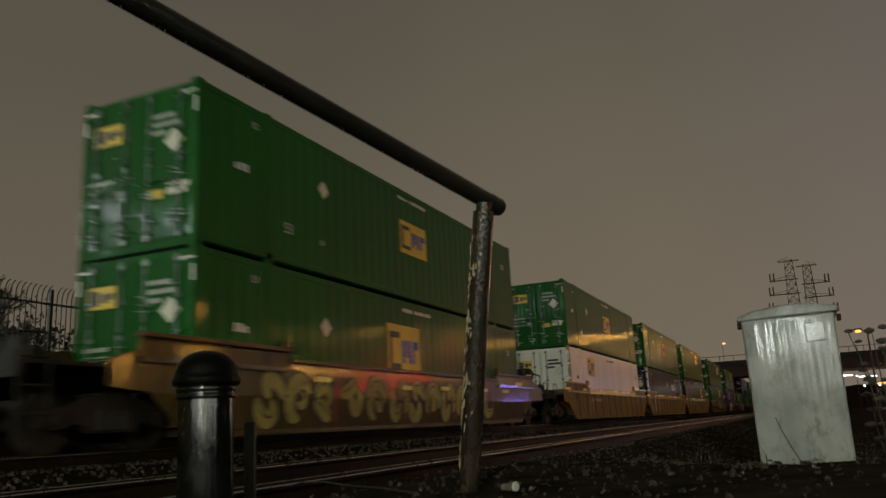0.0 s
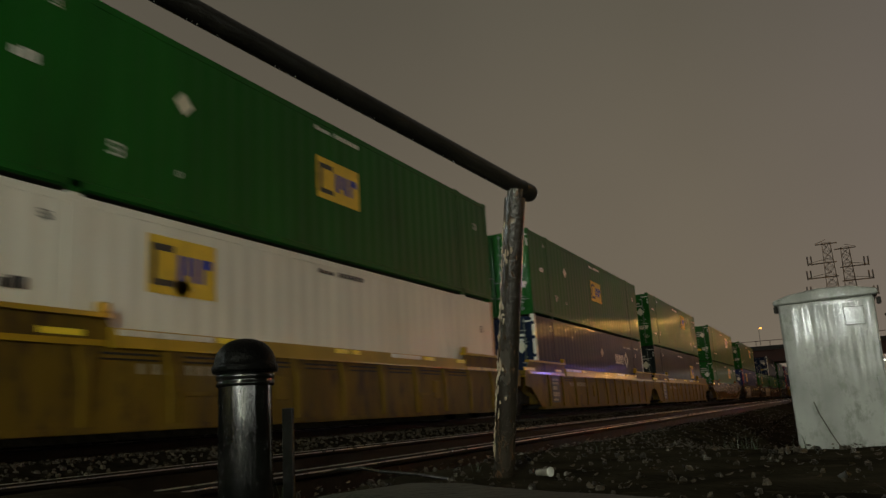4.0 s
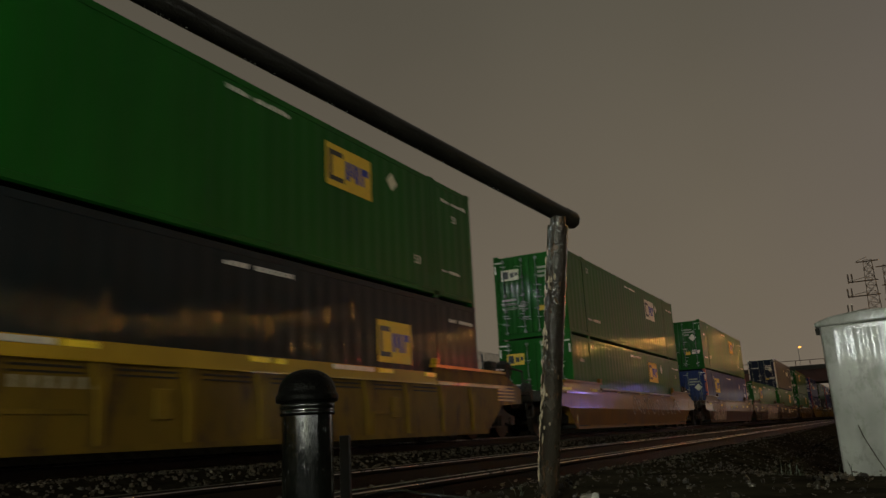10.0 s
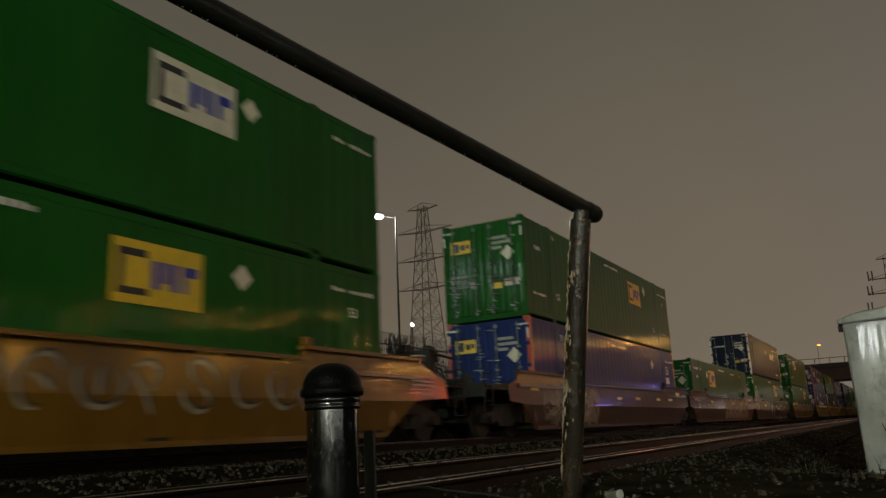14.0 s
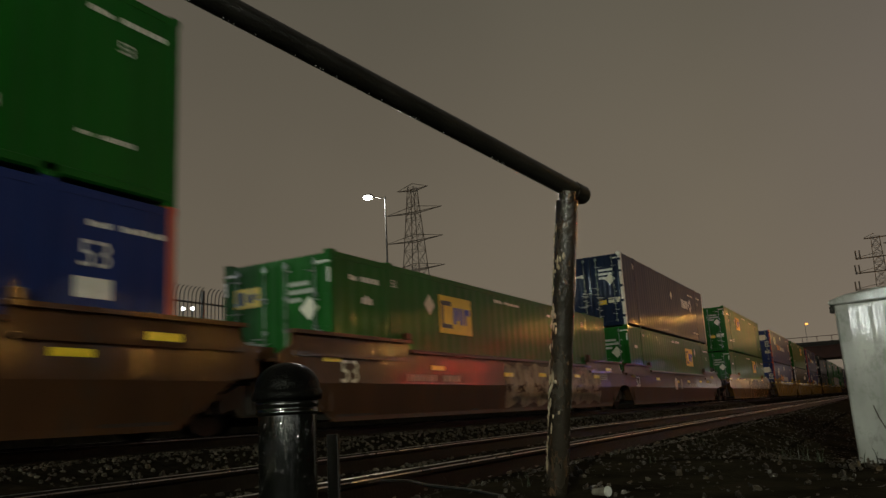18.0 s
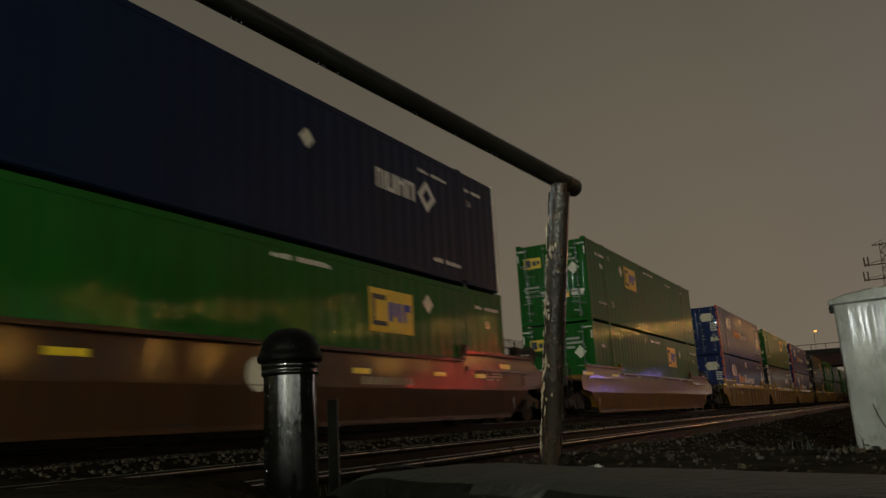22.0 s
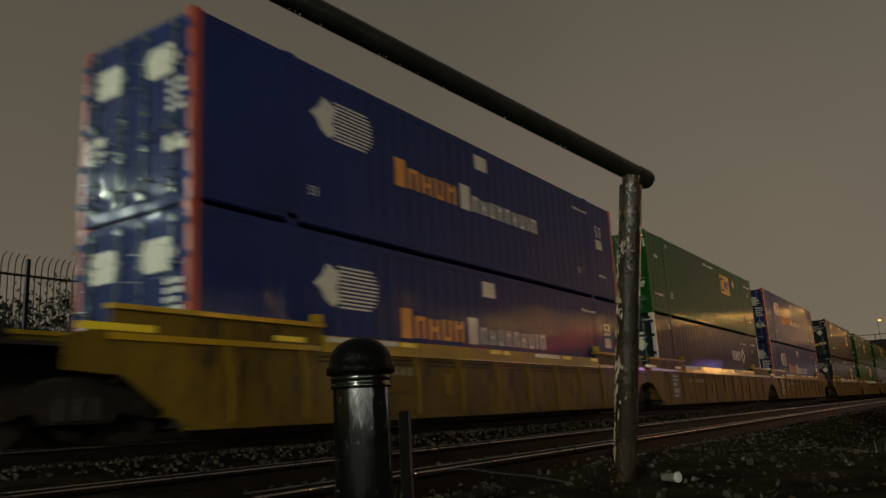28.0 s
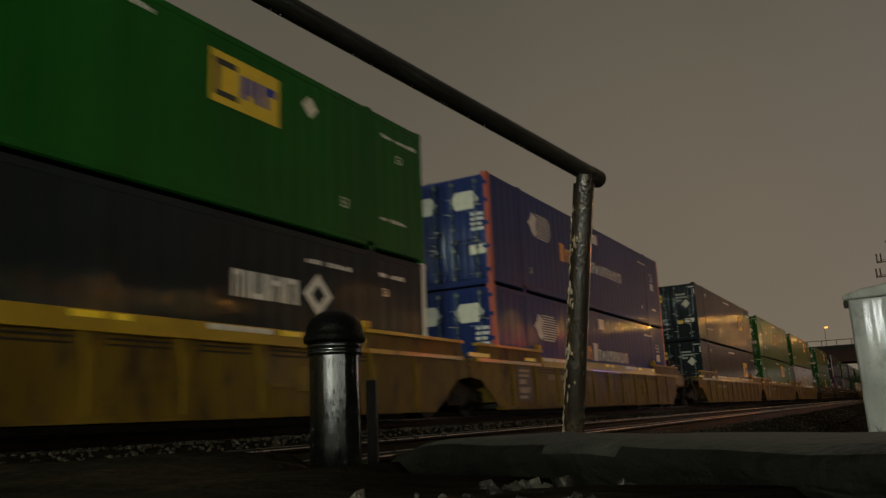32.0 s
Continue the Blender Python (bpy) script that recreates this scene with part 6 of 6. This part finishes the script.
    sprayed(t, fill, {1: SPRAY_OCHRE, 2: SPRAY_PALE, 3: SPRAY_HAZE, 4: SPRAY_PALE}[kind])
    if kind != 3:
        sprayed(t, line, SPRAY_DARK)
    if kind < 3:
        sprayed(t, extra, SPRAY_RED)


YT = ((-1.65, -0.6, 1.33, 1.42), (1.45, 2.1, 1.34, 1.42), (4.5, 5.0, 1.375, 1.455), (7.75, 8.2, 1.375, 1.455), (8.35, 8.6, 1.375, 1.455), (11.4, 11.9, 1.375, 1.455), (13.2, 13.65, 1.375, 1.455))
WT = ((2.6, 4.4, 1.375, 1.455), (9.9, 11.2, 1.375, 1.455))
BT = ((-0.41, 0.1, 1.15, 1.28), (3.33, 3.92, 1.08, 1.18), (7.06, 7.6, 1.0, 1.1), (9.37, 9.9, 1.03, 1.13), (12.3, 12.8, 1.05, 1.14), (14.2, 14.8, 1.05, 1.15), (15.6, 16.2, 1.25, 1.42))

# offset of the load at the start, lower box, upper box, car paint, graffiti
CONSIST = [
    (-13.60, "green_b", "green_a", "yellow", 0),
    (9.85, "green_low", "green_a", "brown", 1),
    (33.18, "white", "green_a", "yellow", 0),
    (52.90, "navy_pale", "green_a", "yellow", 0),
    (72.26, "black_badge", "green_b", "yellow", 0),
    (95.54, "green_b", "green_pale", "orange", 4),
    (119.03, "blue_badge", "green_c", "red", 2),
    (138.80, "green_single", None, "red", 3),
    (157.99, "green_c", "navy", "red", 0),
    (181.36, "green_b", "green_late", "orange", 0),
    (205.03, "hex", "hex", "yellow", 0),
    (224.36, "black_navy", "green_b", "yellow", 0),
    (243.73, "hex", "hex", "yellow", 0),
    (266.97, "black_badge", "black_badge", "yellow", 0),
    (286.4, "green_b", "green_a", "yellow", 0),
    (305.8, "grey", "green_b", "yellow", 0),
    (329.2, "green_a", "green_b", "brown", 0),
    (352.6, "hex", "navy", "brown", 0),
    (372.0, "grey", "green_a", "brown", 0),
    (391.4, "green_b", "black_badge", "brown", 0),
    (414.8, "white", "green_b", "yellow", 0),
    (438.2, "green_b", "green_a", "yellow", 0),
]

BOX_KINDS = {
    "green_a": lambda: container(GREEN, "green", "dark green corrugated container with a yellow badge"),
    "green_b": lambda: container(GREEN, "green", "dark green container with a yellow badge and white placard", style="b", badge=(9.98, 1.66, 1.55, 0.86, MARK_YELLOW)),
    "green_c": lambda: container(GREEN, "green", "wet green container with yellow badge near its far end", style="b", badge=(10.1, 1.56, 1.6, 0.86, MARK_YELLOW)),
    "green_low": lambda: container(GREEN, "green", "green lower container with a yellow badge, reflecting lights", badge=(6.6, 1.0, 1.75, 1.25, MARK_YELLOW)),
    "green_pale": lambda: container(GREEN, "pale", "dark green container with a faded pale badge", style="c", badge=(10.5, 1.58, 1.65, 0.88, MARK_CREAM)),
    "green_single": lambda: container(GREEN, "green", "green container with its yellow badge near the leading end", style="d", badge=(3.98, 1.62, 1.58, 0.86, MARK_YELLOW)),
    "green_late": lambda: container(GREEN, "green", "green container with its yellow badge and placard near the front", style="e", badge=(4.42, 1.62, 1.58, 0.86, MARK_YELLOW)),
    "white": lambda: container(WHITE, "white", "dirty white container with orange posts and a badge", ORANGE, badge=(3.22, 1.74, 1.4, 0.86, MARK_YELLOW)),
    "grey": lambda: container(GREY, "white", "pale grey container with dark marks"),
    "navy_pale": lambda: container(NAVY, "navy", "dark navy container with pale corner posts", WHITE),
    "navy": lambda: container(NAVY, "navy", "navy blue container with white blocks and pale posts", WHITE),
    "black_navy": lambda: container(BLACK, "navy", "dark grey container with white blocks and emblem", WHITE),
    "black_badge": lambda: container(BLACK, "green", "nearly black container with a yellow badge", style="c", badge=(11.6, 1.3, 1.3, 0.85, MARK_YELLOW)),
    "blue_badge": lambda: container(BLUE, "green", "bright blue container with red posts and yellow badge", RED, style="c", badge=(2.66, 1.60, 1.6, 0.86, MARK_YELLOW)),
    "hex": lambda: container(BLUE, "hex", "blue container with red corner posts and white emblem", RED),
}
CAR_KINDS = {
    "yellow": (CAR_YELLOW, "weathered yellow well car with ribbed sides", YT, True),
    "orange": (CAR_ORANGE, "weathered orange-yellow well car with dirty sides", YT, False),
    "brown": (CAR_OLIVE, "ochre-brown well car with sprayed graffiti", BT, False),
    "red": (CAR_BROWN, "dark red-brown well car with yellow tape squares", BT, False),
}

MOVERS = []
made_boxes, made_cars = {}, {}


def put(cache, key, make, y, z):
    if key in cache:
        ob = copy_thing(cache[key], pose(TRACK_X, y, z))
    else:
        ob = cache[key] = make()
        ob.matrix_basis = pose(TRACK_X, y, z)
    MOVERS.append((ob, y, z))
    return ob


def build_train():
    for k, (y, low, high, colour, spray_kind) in enumerate(CONSIST):
        front = (y - CONSIST[k - 1][0] - LONG) / 2 if k else 3.65
        rear = (CONSIST[k + 1][0] - y - LONG) / 2 if k + 1 < len(CONSIST) else 3.65
        kind = (colour, front > 2.5, rear > 2.5, spray_kind)
        paint, label, tapes, ribs = CAR_KINDS[colour]
        f, r = (3.67 if front > 2.5 else 1.65), (3.67 if rear > 2.5 else 1.65)
        put(made_cars, kind, lambda: well_car(paint, label, f, r, ribs, tapes, spray_kind, panel=colour == "yellow" and front < 2.5, numbers=colour == "yellow"), y, 0.0)
        put(made_boxes, low, BOX_KINDS[low], y, FLOOR_Z)
        if high:
            put(made_boxes, high, BOX_KINDS[high], y, FLOOR_Z + TALL + 0.02)


build_train()


# ---- trees, weeds and far lights ----
def bare_tree(where, height, seed, label, spread=0.55):
    t = thing("bare_tree", label, "tree", where=where)
    rng = random.Random(seed)
    trunk, limbs, twigs = bmesh.new(), bmesh.new(), bmesh.new()
    def grow(p, way, length, r, level):
        end = p + way * length
        into = trunk if level == 0 else limbs if level < 3 else twigs
        tube(into, p, end, max(r, 0.019), max(r * 0.68, 0.015), sides=7 if level < 2 else 4 if level < 3 else 3, caps=False)
        if level == 5:
            return
        for _ in range((6, 5, 4, 4, 5)[level]):
            a = rng.uniform(0, 2 * math.pi)
            bend = Vector((math.cos(a), math.sin(a), rng.uniform(-0.1, 0.5))) * spread * rng.uniform(0.7, 1.5)
            f = rng.uniform(0.45, 1.0) if level else rng.uniform(0.7, 1.0)
            grow(p + way * length * f, (way + bend).normalized(), length * rng.uniform(0.50, 0.72), r * 0.50, level + 1)
    grow(Vector((0, 0, 0)), Vector((0.03, 0.02, 1)).normalized(), height * 0.36, height * 0.016, 0)
    part("trunk", trunk, BARK, t)
    part("limb", limbs, BARK, t)
    tagged(part("crown", twigs, BARK, t, "fine bare twigs"), kind="stuff")
    return t


bare_tree((-41.0, 28.8, 1.6), 11.7, 4, "bare deciduous tree behind the fence")
bare_tree((-47.0, 36.5, 1.6), 9.0, 9, "bare winter tree beyond the fence")
bare_tree((-36.0, 41.0, 1.6), 8.4, 6, "slender bare tree near the floodlight")
bare_tree((-30.0, 44.5, 1.6), 6.6, 12, "small bare tree at the fence")


def bush(where, size, seed, label):
    t = thing("evergreen_bush", label, "bush", where=where)
    rng = random.Random(seed)
    bm = bmesh.new()
    for k in range(5):
        a = rng.uniform(0, 6.3)
        tube(bm, (0, 0, 0), (size * 0.5 * math.cos(a), size * 0.5 * math.sin(a), size * 0.8), 0.06, 0.02, sides=5)
    part("stem", bm, BARK, t)
    verts, faces = [], []
    lobes = [(Vector((rng.gauss(0, 0.42), rng.gauss(0, 0.42), rng.uniform(0.25, 1.05))) * size, size * rng.uniform(0.22, 0.42)) for _ in range(12)]
    for k in range(7000):
        c, r = rng.choice(lobes)
        v = Vector((rng.gauss(0, 1), rng.gauss(0, 1), rng.gauss(0, 1))).normalized() * r * rng.uniform(0.55, 1.05)
        p = c + v
        d = Vector((rng.gauss(0, 1), rng.gauss(0, 1), rng.gauss(0, 1))).normalized()
        e = d.orthogonal().normalized()
        s = rng.uniform(0.05, 0.11)
        n = len(verts)
        verts += [tuple(p - d * s), tuple(p + e * s * 0.5), tuple(p + d * s), tuple(p - e * s * 0.5)]
        faces.append((n, n + 1, n + 2, n + 3))
    me = bpy.data.meshes.new("foliage")
    me.from_pydata(verts, [], faces)
    me.materials.append(LEAF)
    o = new("foliage", me)
    o.parent = t
    tagged(o, "dark small leaves", kind="stuff")
    return t


def hedge():
    """A low dark hedge behind the fence, one uneven run of small leaves."""
    rng = random.Random(41)
    t = thing("hedge", "low dark winter hedge behind the steel fence", "hedge")
    verts, faces, bm = [], [], bmesh.new()
    for k in range(26):
        y = 4 + k * 2.6
        tube(bm, (-21.6, y, 1.2), (-21.5 + rng.uniform(-0.3, 0.3), y + rng.uniform(-0.4, 0.4), 2.6), 0.05, 0.02, sides=5)
    part("stem", bm, BARK, t)
    for _ in range(13000):
        y = 2 + 70 * rng.random()
        top = 3.85 + 0.55 * noise.noise((y * 0.35, 3, 0)) + 0.3 * noise.noise((y * 1.6, 7, 0))
        p = Vector((-21.6 + rng.gauss(0, 0.45), y, 1.5 + (top - 1.5) * rng.random() ** 0.6))
        d = Vector((rng.gauss(0, 1), rng.gauss(0, 1), rng.gauss(0, 1))).normalized()
        e = d.orthogonal().normalized()
        w = rng.uniform(0.06, 0.14)
        n = len(verts)
        verts += [tuple(p - d * w), tuple(p + e * w * 0.5), tuple(p + d * w), tuple(p - e * w * 0.5)]
        faces.append((n, n + 1, n + 2, n + 3))
    me = bpy.data.meshes.new("foliage")
    me.from_pydata(verts, [], faces)
    me.materials.append(LEAF)
    o = new("foliage", me)
    o.parent = t
    tagged(o, "dark small leaves", kind="stuff")


hedge()
bush((-33.0, 21.6, 1.6), 5.2, 1, "dark rounded evergreen bush behind the fence")
bush((-34.2, 17.2, 1.6), 3.0, 2, "dark evergreen bush behind the fence")
bush((-31.5, 28.8, 1.6), 2.4, 3, "low dark bush behind the fence")


def weed(where, height, seed, label):
    """Dry stalks with a few curled leaves and seed heads."""
    t = thing("dry_weed", label, "weed", "weeds beside the cabinet", where=where)
    rng = random.Random(seed)
    for k in range(4):
        bm = bmesh.new()
        p = Vector((rng.uniform(-0.06, 0.06), rng.uniform(-0.06, 0.06), -0.05))
        way = Vector((rng.uniform(-0.22, 0.22), rng.uniform(-0.15, 0.15), 1)).normalized()
        n = 7
        spots = []
        for j in range(n):
            q = p + way * height * rng.uniform(0.8, 1.05) / n
            tube(bm, p, q, 0.0085 - 0.0007 * j, 0.0078 - 0.0007 * j, sides=5, caps=False)
            p = q
            way = (way + Vector((rng.uniform(-0.12, 0.12), rng.uniform(-0.1, 0.1), 0))).normalized()
            if j > 1:
                spots.append(Vector(p))
        stalk = part("stalk", bm, BARK, t)
        for q in spots:
            if rng.random() < 0.75:
                bm = bmesh.new()
                bmesh.ops.create_icosphere(bm, subdivisions=1, radius=rng.uniform(0.026, 0.046))
                off = Vector((rng.uniform(-0.05, 0.05), rng.uniform(-0.04, 0.04), rng.uniform(0, 0.04)))
                for v in bm.verts:
                    v.co = Vector((v.co.x * 1.25, v.co.y * 0.9, v.co.z * 0.6)) * rng.uniform(0.85, 1.15) + q + off
                tube(bm, q, q + off, 0.002, sides=4)
                part("seed_head", bm, BARK, stalk, "dark dry seed head")


for k, (x, y, h) in enumerate(((0.72, 7.45, 1.30), (0.84, 7.6, 1.42), (0.95, 7.4, 1.2), (1.12, 7.7, 1.0), (0.66, 7.9, 0.9), (1.3, 7.8, 1.2))):
    weed((x, y, ground_height(x, y)), h, 20 + k, "dry dark weed stalks with seed heads by the cabinet")


def loose_twig():
    t = thing("dead_twig", "thin dark dead twig leaning on the cabinet", "twig")
    bm = bmesh.new()
    pts = [(0.10, 7.42, -0.58), (0.0, 7.52, -0.40), (-0.08, 7.62, -0.24), (-0.15, 7.74, -0.08), (-0.18, 7.80, 0.02)]
    for a, b in zip(pts, pts[1:]):
        tube(bm, a, b, 0.0055, 0.0045, sides=6)
    part("stem", bm, BARK, t)


loose_twig()


def grass_tufts():
    rng = random.Random(33)
    verts, faces = [], []
    for _ in range(45):
        x, y = rng.uniform(-1.6, 2.5), rng.uniform(1.3, 9)
        if abs(x) < 0.55 and y > 7:
            continue
        z = ground_height(x, y) - 0.01
        for _ in range(rng.randint(4, 9)):
            a, h = rng.uniform(0, 6.3), rng.uniform(0.03, 0.10)
            lean = Vector((math.cos(a), math.sin(a), 0)) * h * rng.uniform(0.2, 0.9)
            side = Vector((-math.sin(a), math.cos(a), 0)) * 0.0018
            o = Vector((x + rng.uniform(-0.03, 0.03), y + rng.uniform(-0.03, 0.03), z))
            n = len(verts)
            m = o + lean * 0.4 + Vector((0, 0, h * 0.65))
            verts += [tuple(o - side), tuple(o + side), tuple(m + side * 0.8), tuple(m - side * 0.8), tuple(o + lean + Vector((0, 0, h)))]
            faces += [(n, n + 1, n + 2, n + 3), (n + 3, n + 2, n + 4)]
    me = bpy.data.meshes.new("grass_tufts")
    me.from_pydata(verts, [], faces)
    me.materials.append(LEAF)
    tagged(new("grass_tufts", me), "sparse dark grass tufts on the yard", "grass", kind="stuff")


grass_tufts()

for x, y, z, r in ((-31.1, 50.7, 8.35, 0.13), (-50.6, 47.35, 10.0, 0.15), (-50.1, 47.9, 10.0, 0.15)):
    far_light((x, y, z), r, LAMP_SMALL, "small white lit lamp behind the fence", z + 0.4)
for x, z, r, m in ((11.1, 5.4, 0.5, LAMP_SMALL), (12.2, 3.5, 0.6, LAMP_SMALL), (8.8, 2.6, 0.35, LAMP_WARM), (7.9, 5.1, 0.45, LAMP_WARM), (14.6, 3.4, 0.5, LAMP_WARM), (17.6, 4.6, 0.6, LAMP_SMALL)):
    far_light((x, 166.0, z), r * 0.17, m, "lit lamp beneath the overpass", z + 0.4)


def signal_mast(where, height, label):
    t = thing("signal_mast", label, "railway signal", where=where)
    bm = bmesh.new()
    tube(bm, (0, 0, 0), (0, 0, height), 0.09, sides=10)
    part("mast", bm, POLE_DARK, t)
    for z in (height - 0.5, height - 1.7):
        bm = bevelled(boxes((-0.2, 0.2, -0.16, 0.1, z - 0.36, z + 0.36)), 0.04, 2)
        head = part("signal_head", bm, POLE_DARK, t)
        for dz in (-0.2, 0.0, 0.2):
            bm = bmesh.new()
            tube(bm, (0, -0.16, z + dz), (0, -0.32, z + dz), 0.08, 0.085, sides=12, caps=False)
            part("hood", bm, POLE_DARK, head)


signal_mast((2.6, 90.0, -0.4), 7.6, "distant dark railway signal mast")


# ---- what moves ----
def motions():
    for ob, y, z in MOVERS:
        walk(ob, [(t, pose(TRACK_X, y - SPEED * t, z)) for t in (0.0, 8.0, 16.0, 24.0, 32.0)])


motions()
